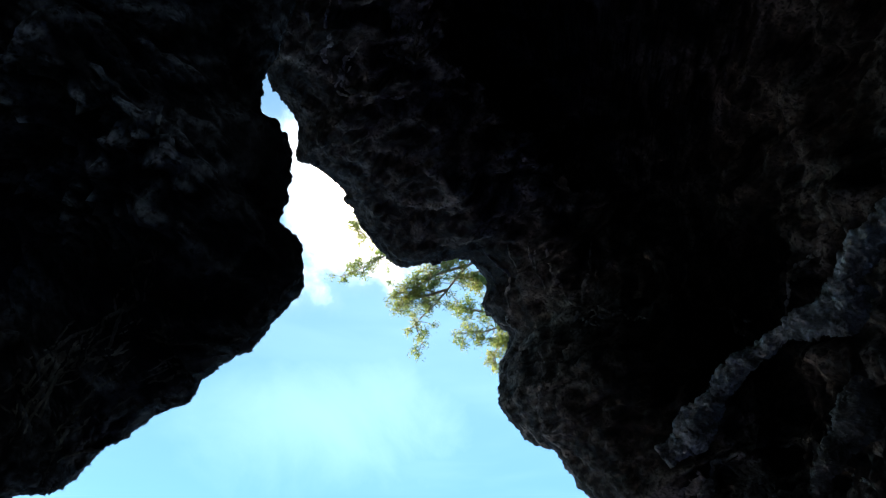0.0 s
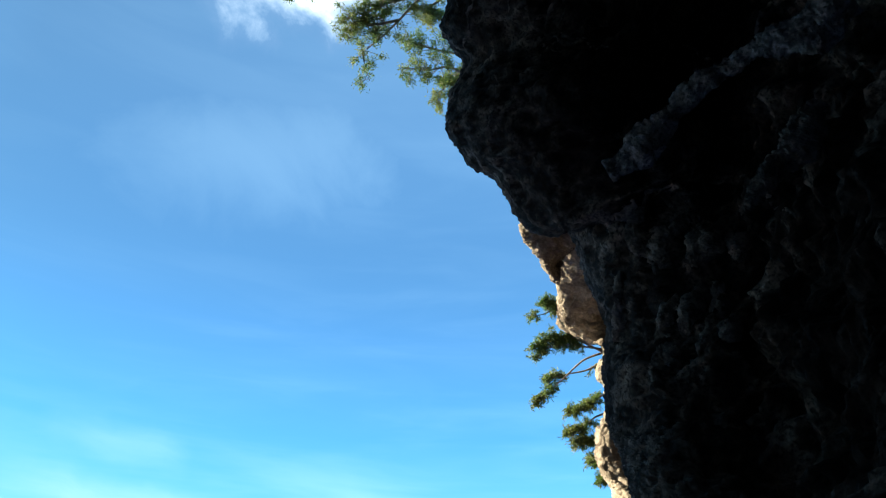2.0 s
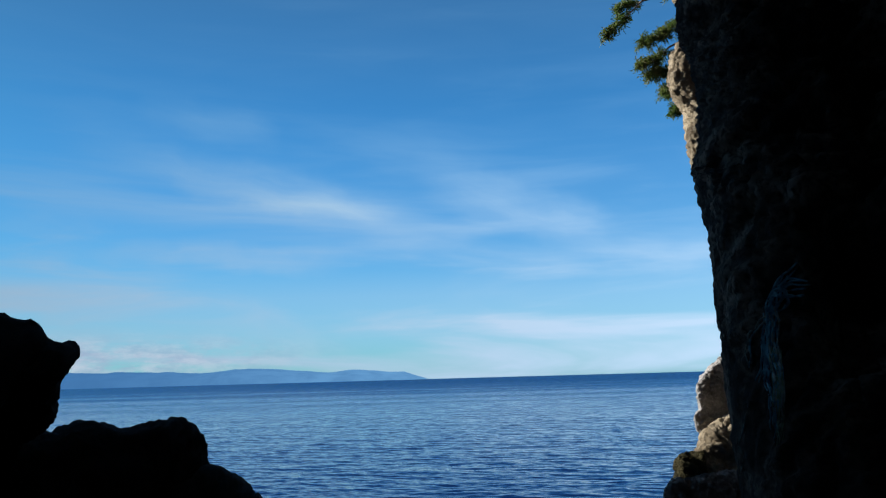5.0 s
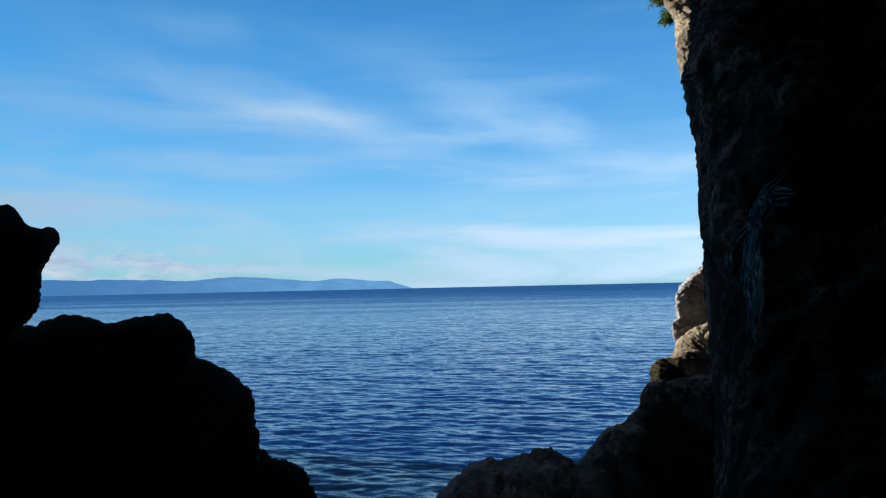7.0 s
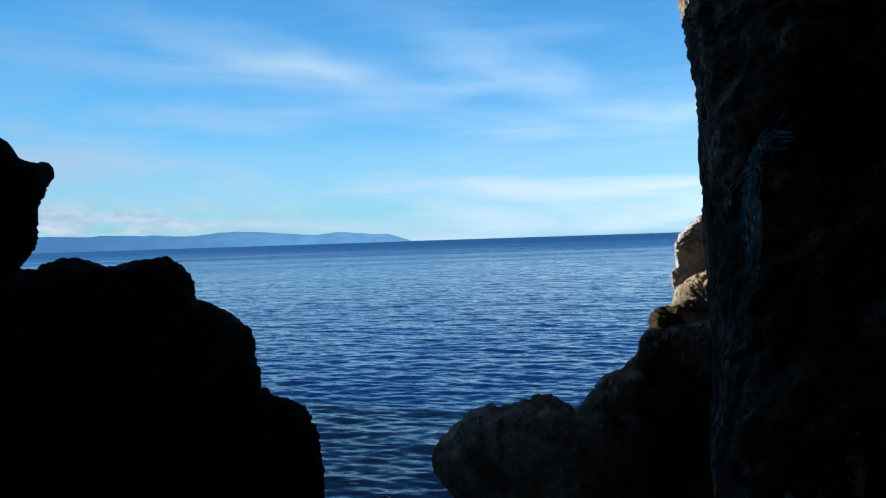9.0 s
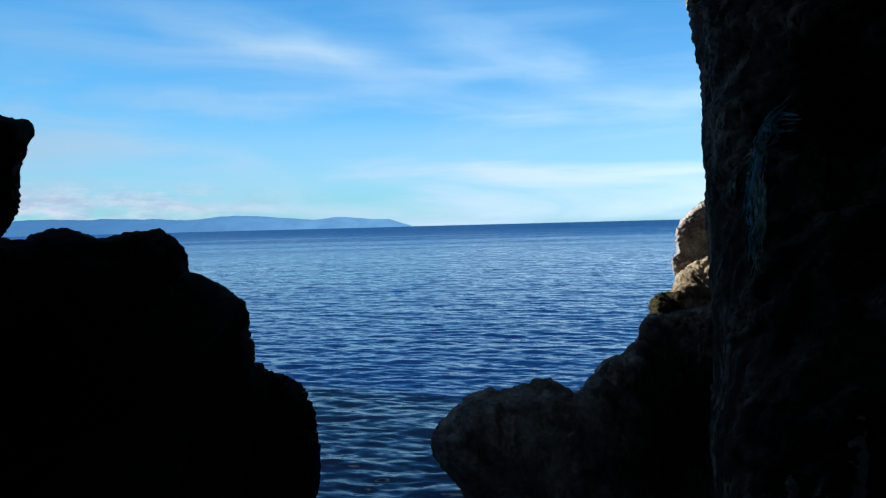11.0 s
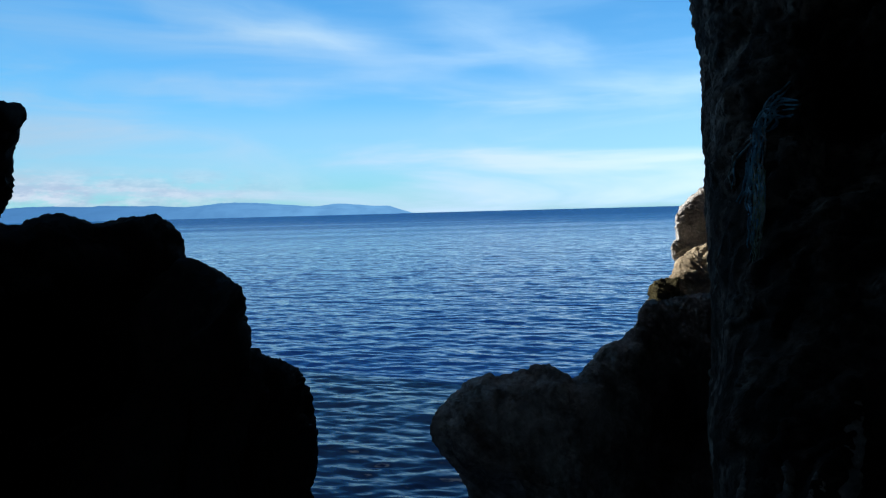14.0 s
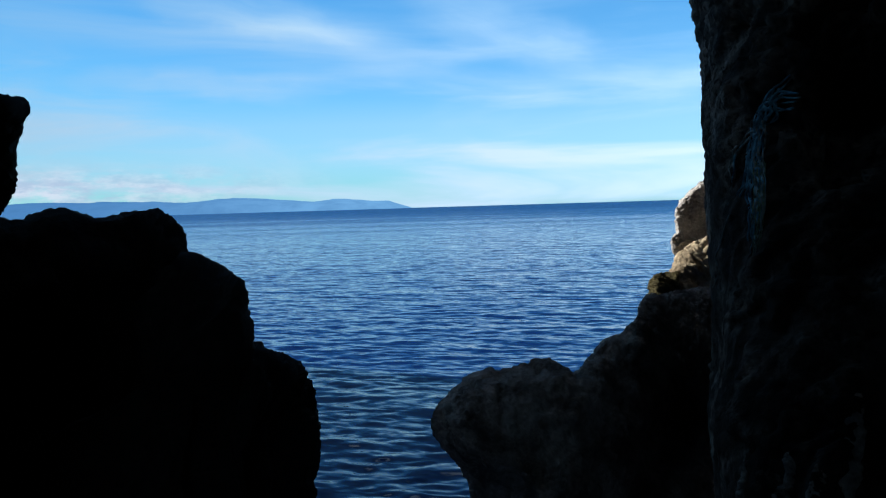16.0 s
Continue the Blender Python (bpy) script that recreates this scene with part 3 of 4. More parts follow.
# index, inward, thickness, then the face towards the back of the cave
WALL_ST = [
    (0, 0.45, 0, 0, 1.4, 1.6, 0.9, -0.4, 2.2, -1.5, -0.2, 1.4, -4.8, 0.3),
    (5, 0.45, 0, 0, 1.6, 1.9, 1.0, 2.6, 2.6, -1.5, 2.6, 1.4, -4.8, 2.4),
    (9, 0.9, 0, 0, 2.4, 2.6, 1.9, 4.6, 3.3, -1.4, 4.4, 1.6, -4.8, 3.6),
    (13, 1.3, 0, 0.1, 2.8, 3.1, 2.8, 6.6, 3.9, -1.0, 6.0, 1.8, -4.8, 4.8),
    (17, 1.5, -0.4, 0.4, 3.0, 3.2, 3.4, 8.8, 3.8, -0.6, 7.8, 1.8, -4.8, 5.8),
    (22, 1.8, -0.8, 0.6, 2.8, 2.8, 3.5, 10.2, 2.8, -0.4, 9.2, 1.0, -4.8, 6.6),
    (29, 1.6, -1.0, 0.4, 2.2, 1.2, 2.8, 10.4, 0.9, -0.8, 9.8, 0.0, -4.8, 7.0),
    (37, 1.2, -0.8, 0.2, 1.6, -0.7, 1.0, 9.6, -1.2, -1.4, 9.0, -1.4, -4.8, 7.0),
]
wall_e = rock("wall_east", WALL_LIP, WALL_ST, CAVE_SHADE, n=1100, arc=84, rail_n=126, amp=0.055, freq=1.9, inside=4.5, ridged=0.6, seed=3.0, vein=0.06, vein_freq=1.9, edge=0.74, coarse=8.0, eye=(0.0, 0.0, 2.32), eye_end=(-0.11, -0.97, 2.78))
tagged(wall_e, "pitted limestone wall and roof of a sea cave, coloured dark for shade", "cave wall", kind="structure")

from mathutils.bvhtree import BVHTree

wall_tree = BVHTree.FromPolygons([v.co for v in wall_e.data.vertices], [p.vertices for p in wall_e.data.polygons])


def on_wall(p, mid=(0.0, 0.0, 2.32), off=0.02):
    """The place on the cave wall behind p as seen from mid, about where the camera stands, a little off it."""
    mid = Vector(mid)
    d = (Vector(p) - mid).normalized()
    hit = wall_tree.ray_cast(mid, d)[0]
    return tuple(hit - d * off) if hit else p


ROOF_LIP = [
    (-1.111, 0.088, 3.438), (-1.03, 0.085, 3.543), (-0.938, 0.088, 3.598), (-0.901, 0.084, 3.635), (-0.873, 0.11, 3.665), (-0.862, 0.173, 3.739),
    (-0.818, 0.151, 3.79), (-0.717, 0.105, 3.832), (-0.642, 0.072, 3.841), (-0.618, 0.021, 3.864), (-0.61, 0.013, 3.839), (-0.5, -0.048, 3.852),
    (-0.438, -0.107, 3.865), (-0.39, -0.152, 3.909), (-0.382, -0.202, 3.908), (-0.39, -0.244, 3.932), (-0.426, -0.258, 3.967), (-0.412, -0.297, 4.014),
    (-0.402, -0.336, 4.063), (-0.407, -0.381, 4.097), (-0.439, -0.395, 4.097), (-0.46, -0.414, 4.123), (-0.453, -0.463, 4.147), (-0.41, -0.525, 4.183),
    (-0.355, -0.654, 4.235),
]
ROOF_ST = [
    (0, -0.3, -0.1, 0.5, 0.35, -1.5, -0.9, 3.0, -1.5, -2.6, 3.2, -1.2, -4.8, 3.6),
    (5, -0.4, -0.2, 0.6, 0.40, -1.35, -0.9, 3.3, -1.3, -2.6, 3.5, -1.2, -4.8, 4.2),
    (10, -0.5, -0.3, 0.5, 0.40, -1.15, -1.0, 3.5, -1.0, -2.6, 3.9, -1.0, -4.8, 4.6),
    (16, -0.5, -0.3, 0.35, 0.35, -0.95, -1.2, 3.9, -0.7, -2.6, 4.4, -0.6, -4.8, 5.0),
    (21, -0.5, -0.3, 0.2, 0.30, -0.65, -1.4, 4.3, -0.3, -2.6, 5.0, -0.2, -4.8, 5.4),
    (24, -0.3, -0.4, 0.2, 0.3, -0.1, -1.7, 4.7, 0.2, -2.6, 5.5, 0.2, -4.8, 5.8),
]
roof_w = rock("ceiling", ROOF_LIP, ROOF_ST, ROOF_SHADE, n=640, arc=90, rail_n=90, amp=0.010, freq=8.0, inside=4.5, ridged=0.7, seed=11.0, vein=0.045, vein_freq=12.0, eye=(-0.11, -0.93, 2.77))
tagged(roof_w, "low overhanging rock roof at the cave mouth, coloured dark for shade", "cave roof", kind="structure")

LEDGE_LIP = [
    (-1.709, 1.004, 2.281), (-1.112, 0.895, 2.291), (-0.74, 0.844, 2.294), (-0.648, 0.914, 2.3), (-0.58, 0.968, 2.304), (-0.547, 0.986, 2.304),
    (-0.52, 1.001, 2.311), (-0.483, 1.04, 2.304), (-0.459, 1.072, 2.31), (-0.431, 1.105, 2.312), (-0.418, 1.131, 2.3), (-0.392, 1.117, 2.272),
    (-0.377, 1.099, 2.24), (-0.358, 1.139, 2.172), (-0.333, 1.152, 2.079), (-0.313, 1.16, 1.933),
]
LEDGE_ST = [
    (0, 0.0, 0.1, -0.6, 0.25, -1.6, 0.4, 1.2, -1.6, 0.2, 0.4),
    (2, 0.0, 0.05, -0.5, 0.25, -1.0, 0.5, 1.3, -1.1, 0.2, 0.4),
    (9, -0.05, 0.05, -0.5, 0.30, -0.75, 0.6, 1.3, -0.9, 0.2, 0.4),
    (12, -0.45, 0.0, -0.3, 0.30, -0.65, 0.6, 1.2, -0.8, 0.2, 0.4),
    (15, -0.5, 0.0, 0.0, 0.30, -0.65, 0.6, 0.9, -0.8, 0.2, 0.3),
]
ledge = rock("rock_ledge", LEDGE_LIP, LEDGE_ST, NEAR_SHADE, n=460, arc=64, rail_n=40, amp=0.009, freq=9.0, inside=2.5, ridged=0.35, seed=21.0, eye=(0, 0, 2.32), base=-0.6, deep=2.2)
tagged(ledge, "flat-topped rock ledge beside the cave mouth, coloured black for shade", "rock")

MIDDLE_LIP = [
    (-0.418, 0.971, 2.191), (-0.385, 1.01, 2.229), (-0.352, 1.023, 2.245), (-0.307, 1.014, 2.228), (-0.267, 0.971, 2.212), (-0.253, 0.951, 2.189),
    (-0.249, 0.944, 2.141), (-0.252, 0.963, 2.089), (-0.244, 0.989, 2.02), (-0.237, 0.975, 1.917),
]
MIDDLE_ST = [
    (0, 0.1, 0.0, -0.4, 0.22, -0.6, 0.65, 1.0, -0.6, 0.4, 0.4),
    (3, -0.1, 0.0, -0.4, 0.25, -0.6, 0.65, 1.0, -0.6, 0.4, 0.4),
    (5, -0.35, 0.0, -0.25, 0.25, -0.6, 0.65, 0.9, -0.6, 0.4, 0.4),
    (8, -0.4, 0.0, 0.0, 0.25, -0.6, 0.6, 0.7, -0.6, 0.4, 0.3),
]
middle = rock("round_boulder", MIDDLE_LIP, MIDDLE_ST, NEAR_SHADE, n=300, arc=50, rail_n=30, amp=0.008, freq=9.0, inside=2.2, ridged=0.35, seed=23.0, eye=(0, 0, 2.32), base=-0.6, deep=2.2)
tagged(middle, "rounded boulder stepping down from the ledge, coloured black for shade", "rock")

LOWER_LIP = [
    (-0.326, 0.986, 2.093), (-0.266, 1.01, 2.123), (-0.247, 1.011, 2.109), (-0.234, 1.064, 2.096), (-0.214, 1.084, 2.076), (-0.21, 1.146, 2.013),
    (-0.201, 1.129, 1.947), (-0.207, 1.112, 1.9), (-0.205, 1.095, 1.855), (-0.201, 1.074, 1.693),
]
LOWER_ST = [
    (0, 0.1, 0.0, -0.4, 0.25, -0.55, 0.7, 0.8, -0.6, 0.4, 0.3),
    (3, -0.2, 0.0, -0.4, 0.25, -0.55, 0.7, 0.8, -0.6, 0.4, 0.3),
    (6, -0.45, 0.0, -0.1, 0.25, -0.55, 0.7, 0.6, -0.6, 0.4, 0.2),
    (9, -0.45, 0.0, 0.0, 0.25, -0.55, 0.7, 0.3, -0.6, 0.4, 0.0),
]
lower = rock("low_boulder", LOWER_LIP, LOWER_ST, NEAR_SHADE, n=300, arc=50, rail_n=30, amp=0.009, freq=9.0, inside=2.2, ridged=0.35, seed=27.0, eye=(0, 0, 2.32), base=-0.6, deep=2.2)
tagged(lower, "pitted boulder at the foot of the ledge, coloured black for shade", "rock")

FANG_LIP = [
    (-1.543, 0.734, 2.624), (-0.82, 0.587, 2.516), (-0.49, 0.513, 2.462), (-0.443, 0.552, 2.452), (-0.409, 0.577, 2.437), (-0.394, 0.587, 2.425),
    (-0.377, 0.598, 2.419), (-0.372, 0.601, 2.421), (-0.361, 0.608, 2.404), (-0.345, 0.617, 2.401), (-0.339, 0.62, 2.393), (-0.353, 0.636, 2.378),
    (-0.377, 0.663, 2.366), (-0.385, 0.67, 2.35), (-0.408, 0.702, 2.333), (-0.432, 0.734, 2.319), (-0.502, 0.828, 2.3), (-0.54, 0.861, 2.252),
]
FANG_ST = [
    (0, 0.05, 0, -0.45, 0.25),
    (2, 0.05, 0, -0.30, 0.16),
    (6, -0.02, 0, -0.18, 0.14),
    (10, -0.16, 0, 0.0, 0.14),
    (14, -0.22, 0, 0.06, 0.14),
    (17, -0.25, 0, 0.1, 0.14),
]
fang = rock("rock_spur", FANG_LIP, FANG_ST, NEAR_SHADE, n=300, arc=44, amp=0.007, freq=13.0, inside=2.0, ridged=0.35, seed=31.0, eye=(0, 0, 2.33), edge=0.42)
tagged(fang, "jagged rock spur jutting above the ledge, coloured black for shade", "rock")

REEF_LIP = [
    (2.56, 6.68, 1.52), (1.99, 6.46, 1.51), (1.66, 6.13, 1.52), (1.52, 5.96, 1.49), (1.43, 5.76, 1.4), (1.31, 5.67, 1.3),
    (1.11, 5.49, 1.25), (1.0, 5.4, 1.18), (0.9, 5.29, 1.11), (0.81, 5.26, 1.14), (0.7, 5.29, 1.19), (0.6, 5.3, 1.2),
    (0.49, 5.25, 1.15), (0.21, 5.21, 1.12), (0.01, 5.15, 1.04), (-0.1, 5.13, 0.95), (-0.15, 5.1, 0.85), (-0.13, 5.07, 0.75),
    (-0.04, 5.03, 0.64), (0.04, 5.09, 0.5), (0.1, 5.14, 0.34), (0.15, 5.05, 0.14),
]
REEF_ST = [
    (0, 0.0, 0.0, -1.1, 0.9, 2.1, 3.6, -0.4),
    (5, 0.05, 0.0, -1.2, 0.9, 1.5, 3.0, -0.5),
    (11, 0.15, 0.0, -0.9, 0.8, 1.0, 3.1, -0.6),
    (16, 0.6, 0.0, -0.35, 0.7, 0.7, 4.1, -0.7),
    (21, 0.7, 0.0, 0.0, 0.6, 0.7, 4.2, -0.8),
]
reef = rock("boulder", REEF_LIP, REEF_ST, REEF, n=420, arc=70, rail_n=46, amp=0.035, freq=3.6, inside=2.6, ridged=0.5, seed=41.0, base=-0.8)
tagged(reef, "dark pitted boulder rising out of the sea", "rock")

CLIFF_LIP = [
    (2.38, 9.25, 11.01), (2.83, 10.35, 10.96), (3.2, 11.83, 11.42), (3.57, 13.33, 11.81), (3.75, 14.01, 11.82), (3.93, 14.68, 11.44),
    (4.18, 14.76, 11.18), (4.53, 14.79, 10.94), (4.77, 14.28, 10.65), (4.68, 14.1, 9.93), (4.43, 13.54, 8.85), (4.08, 13.02, 8.22),
    (3.94, 12.92, 8.02), (3.83, 12.74, 7.42), (3.78, 12.26, 6.95), (3.78, 11.84, 6.57), (3.59, 11.33, 5.94), (3.47, 10.86, 5.41),
    (3.53, 10.58, 4.99), (3.58, 10.2, 4.17), (3.61, 9.8, 2.75),
]
CLIFF_ST = [
    (0, 1.5, 0.2, 0.5, 0.95),
    (4, 2.0, 0.1, 0.0, 1.15),
    (7, 1.6, 0.0, 0.8, 0.8),
    (9, 1.6, 0.0, 0.0, 0.7),
    (12, 1.4, 0.0, -0.3, 1.0),
    (16, 1.6, 0.0, 0.0, 0.8),
    (20, 1.6, 0.0, 0.0, 0.8),
]
cliff = rock("cliff", CLIFF_LIP, CLIFF_ST, TAN, n=420, arc=70, amp=0.075, freq=1.7, inside=1.6, ridged=0.4, seed=51.0, box=0.45)
tagged(cliff, "sunlit tan limestone cliff outside the cave", "cliff", kind="structure")

SHELF_LIP = [
    (1.78, 8.95, 10.46), (1.91, 9.14, 10.2), (2.02, 9.51, 10.05), (2.37, 10.01, 9.95), (2.74, 10.48, 9.86), (2.86, 10.49, 9.8),
]
SHELF_ST = [(0, 0.7, 0.2, 0.1, 0.5), (2, 0.6, 0.2, 0.15, 0.5), (5, 0.1, 0.2, 0.45, 0.4)]
shelf = rock("shelf_rock", SHELF_LIP, SHELF_ST, TAN, n=160, arc=40, amp=0.06, freq=2.6, inside=1.6, ridged=0.5, seed=59.0)
tagged(shelf, "brown shelf of rock in half shade under the cave roof", "rock")

CHIP_LIP = [
    (4.54, 12.82, 9.7), (4.26, 12.98, 9.6), (4.17, 13.08, 9.46), (4.16, 13.19, 9.25), (4.31, 13.22, 9.1), (4.56, 13.27, 8.81),
]
CHIP_ST = [(0, 0.5, 0, -0.1, 0.4), (3, 0.6, 0, 0, 0.5), (5, 0.5, 0, 0.1, 0.4)]
chip = rock("outcrop", CHIP_LIP, CHIP_ST, TAN, n=80, arc=30, amp=0.06, freq=3.0, inside=1.5, ridged=0.4, seed=57.0)
tagged(chip, "small sunlit tan knob of rock on the cliff", "rock")

HEAD_LIP = [
    (4.45, 11.57, 2.74), (4.16, 11.68, 2.65), (3.95, 11.65, 2.53), (3.71, 11.62, 2.36), (3.55, 11.57, 2.14), (3.48, 11.47, 1.81),
    (3.4, 11.39, 1.69), (3.42, 11.37, 1.52), (3.52, 11.43, 1.29), (3.76, 11.51, 0.84),
]
HEAD_ST = [(0, 0.3, 0, -0.6, 0.35), (3, 0.6, 0.05, -0.35, 0.3), (6, 0.8, 0.0, 0.05, 0.25), (9, 0.7, 0.0, 0.35, 0.25)]
head = rock("pale_boulder", HEAD_LIP, HEAD_ST, PALE, n=260, arc=70, amp=0.055, freq=2.6, inside=1.6, ridged=0.3, seed=61.0, box=0.36)
tagged(head, "pale sunlit limestone outcrop at the water", "rock")

FOOT_LIP = [
    (4.15, 10.82, 1.73), (3.79, 10.95, 1.7), (3.42, 10.95, 1.5), (3.31, 10.97, 1.34), (3.17, 10.89, 1.16), (3.07, 10.89, 0.94),
    (2.93, 10.89, 0.61), (2.82, 10.8, -0.04),
]
FOOT_ST = [(0, 0.1, 0, -0.6, 0.5), (3, 0.6, 0, -0.4, 0.5), (7, 0.9, 0, 0.0, 0.6)]
foot = rock("low_outcrop", FOOT_LIP, FOOT_ST, TAN, n=260, arc=70, amp=0.065, freq=1.7, inside=1.7, ridged=0.2, seed=66.0)
tagged(foot, "sunlit tan rock foot below the pale outcrop", "rock")

WEED_LIP = [
    (3.28, 10.66, 1.3), (3.13, 10.7, 1.26), (2.94, 10.65, 1.23), (2.87, 10.66, 1.13), (2.85, 10.64, 0.93), (2.78, 10.62, 0.65),
    (2.68, 10.53, 0.02),
]
WEED_ST = [(0, 0.05, 0, -0.4, 0.3), (3, 0.3, 0, -0.1, 0.3), (6, 0.4, 0, 0.0, 0.3)]
weed = rock("weedy_rock", WEED_LIP, WEED_ST, WEED, n=120, arc=44, amp=0.03, freq=9.0, inside=1.4, ridged=0.4, seed=71.0)
tagged(weed, "brown weed-covered rock at the waterline", "rock")


def tube(points, radii, sides=6, fine=5):
    P, _ = spline(points, max(6, len(points) * fine))
    rr = np.interp(np.linspace(0, 1, len(P)), np.linspace(0, 1, len(radii)), radii)
    tan = np.gradient(P, axis=0)
    verts, faces = [], []
    for i, (p, t) in enumerate(zip(P, tan)):
        t = Vector(t).normalized()
        a = t.orthogonal().normalized()
        b = t.cross(a)
        for k in range(sides):
            w = 2 * math.pi * k / sides
            verts.append(Vector(p) + (a * math.cos(w) + b * math.sin(w)) * rr[i])
    n = len(P)
    for i in range(n - 1):
        for k in range(sides):
            m = (k + 1) % sides
            faces.append((i * sides + k, i * sides + m, (i + 1) * sides + m, (i + 1) * sides + k))
    faces.append(tuple(range(sides))[::-1])
    faces.append(tuple((n - 1) * sides + k for k in range(sides)))
    return verts, faces


def crag(name, points, radii, mat, amp, freq, seed, label, nu=300, nv=56, flat=1.0, parent=None):
    """A rough rib of rock along a line, its oval section turned to face the camera's early place."""
    P, _ = spline(points, nu)
    rr = np.interp(np.linspace(0, 1, nu), np.linspace(0, 1, len(radii)), radii)
    rr = rr * (1 + 0.45 * fbm(P * (0.35 / max(radii)) + seed, 3, 0.6, int(seed)))
    tan = np.gradient(P, axis=0)
    into = P - np.array((-0.1, -0.9, 2.7))
    into /= np.linalg.norm(into, axis=1, keepdims=True)
    side = np.cross(into, tan)
    side /= np.linalg.norm(side, axis=1, keepdims=True)
    w = np.linspace(0, 2 * math.pi, nv, endpoint=False)[None, :, None]
    r = rr[:, None, None]
    G = P[:, None, :] + side[:, None, :] * np.cos(w) * r + into[:, None, :] * (0.2 - np.sin(w)) * r * flat
    G, pale_relief = roughen(G, amp, freq, np.ones((nu, nv)), 0.6, seed, closed=True)
    ob = sheet(name, G, mat, True, True, pale_relief)
    if parent:
        ob.parent = parent
        return ob
    return tagged(ob, label, "rock")


RIB = [
    [(1.52, 3.94, 6.65), (1.64, 3.68, 6.6), (1.79, 3.31, 6.64), (1.9, 2.97, 6.64), (2.01, 2.59, 6.51), (2.1, 2.32, 6.41), (2.17, 2.08, 6.3), (2.24, 1.89, 6.26), (2.27, 1.64, 6.3), (2.36, 1.41, 6.26), (2.47, 1.16, 6.21)],
    [(2.09, 2.42, 6.48), (2.17, 2.25, 6.36), (2.25, 2.12, 6.28), (2.34, 1.99, 6.26), (2.41, 1.91, 6.28)],
    [(2.51, 2.59, 6.18), (2.47, 2.68, 6.11), (2.43, 2.81, 5.99), (2.31, 2.96, 5.9), (2.25, 3.17, 5.84), (2.21, 3.25, 5.77)],
]
crag("rock_rib", RIB[0], [0.08, 0.13, 0.09, 0.085, 0.05, 0.06, 0.085, 0.07, 0.11, 0.13], CRAG_LIT, 0.034, 7.0, 81.0, "rough limestone rib across the cave wall, coloured pale as if lit", 420, 90, 1.1)
crag("rock_rib", RIB[1], [0.05, 0.10, 0.13, 0.12, 0.05], CRAG_LIT, 0.034, 7.0, 87.0, "knobbly side branch of a limestone rib, coloured pale as if lit", 240, 80, 1.0)
crag("rock_rib", RIB[2], [0.04, 0.10, 0.14, 0.10, 0.09, 0.03], FLOW_LIT, 0.026, 9.0, 91.0, "grey ragged drapery of rock on the cave wall")


def veins(label, tree, mid, lines, per, spread, radius, mat, seed):
    """Flowstone ridges that branch along lines on the rock."""
    rng = np.random.default_rng(seed)
    mid = Vector(mid)
    top = tagged(new("dripstone"), label, "dripstone", group="flowstone veins on the rock")
    for line in lines:
        for k in range(per):
            P, _ = spline(line, 17)
            far = (Vector(P[8]) - mid).length
            i0 = 0 if k == 0 else int(rng.integers(0, 9))
            i1 = 17 if k == 0 else i0 + int(rng.integers(5, 9))
            shift = Vector(rng.normal(0, 1, 3)) * spread * far * (0.0 if k == 0 else 1.0)
            pts = []
            for p in P[i0:i1]:
                q = Vector(p) + shift + noise.noise_vector(Vector(p) * (0.5 / (spread * far)) + Vector((k * 7.1, seed, 0))) * spread * far * 0.8
                d = (q - mid).normalized()
                hit = tree.ray_cast(mid, d)[0]
                if hit:
                    pts.append(tuple(hit))
            # a vein must not leap across a hollow
            if len(pts) < 4 or max((Vector(a) - Vector(b)).length for a, b in zip(pts, pts[1:])) > 0.1 * far:
                continue
            w = radius * far * (1.0 if k == 0 else 0.6)
            crag("vein", pts, [0.15 * w, 0.8 * w, 1.2 * w, 0.7 * w, w, 0.12 * w], mat, 0.45 * w, 0.45 / w, seed + 3.0 * k, "", 110, 14, 0.6, top)
    return top


CURTAINS = [
    [(1.72, 3.91, 6.31), (1.59, 4.01, 6.25), (1.54, 4.11, 6.13)],
    [(1.78, 3.88, 6.31), (1.73, 4.02, 6.15), (1.79, 4.11, 6.0), (1.89, 4.15, 5.86)],
    [(1.87, 3.94, 6.19), (1.92, 4.03, 6.03), (1.9, 4.18, 5.81)],
    [(2.01, 3.9, 6.17), (1.95, 4.04, 5.99), (1.98, 4.17, 5.78)],
    [(2.11, 3.82, 6.2), (1.99, 4.0, 6.03)],
    [(2.26, 3.83, 6.09), (2.17, 3.98, 5.93), (2.16, 4.11, 5.74)],
    [(2.32, 3.85, 6.02), (2.22, 4.02, 5.84)],
    [(2.45, 3.8, 5.98), (2.47, 3.92, 5.79)],
    [(2.06, 4.21, 5.64), (1.98, 4.35, 5.46), (2.01, 4.4, 5.35)],
    [(2.2, 4.12, 5.69), (2.13, 4.29, 5.46), (2.13, 4.36, 5.32)],
    [(2.33, 4.06, 5.69), (2.33, 4.2, 5.45), (2.2, 4.38, 5.2)],
    [(2.46, 4.16, 5.4), (2.36, 4.28, 5.26)],
    [(1.95, 4.43, 5.32), (1.94, 4.52, 5.15), (1.89, 4.57, 5.06)],
    [(2.07, 4.38, 5.33), (2.0, 4.49, 5.15)],
    [(1.65, 4.24, 5.86), (1.65, 4.37, 5.66), (1.66, 4.45, 5.49), (1.61, 4.54, 5.36)],
]
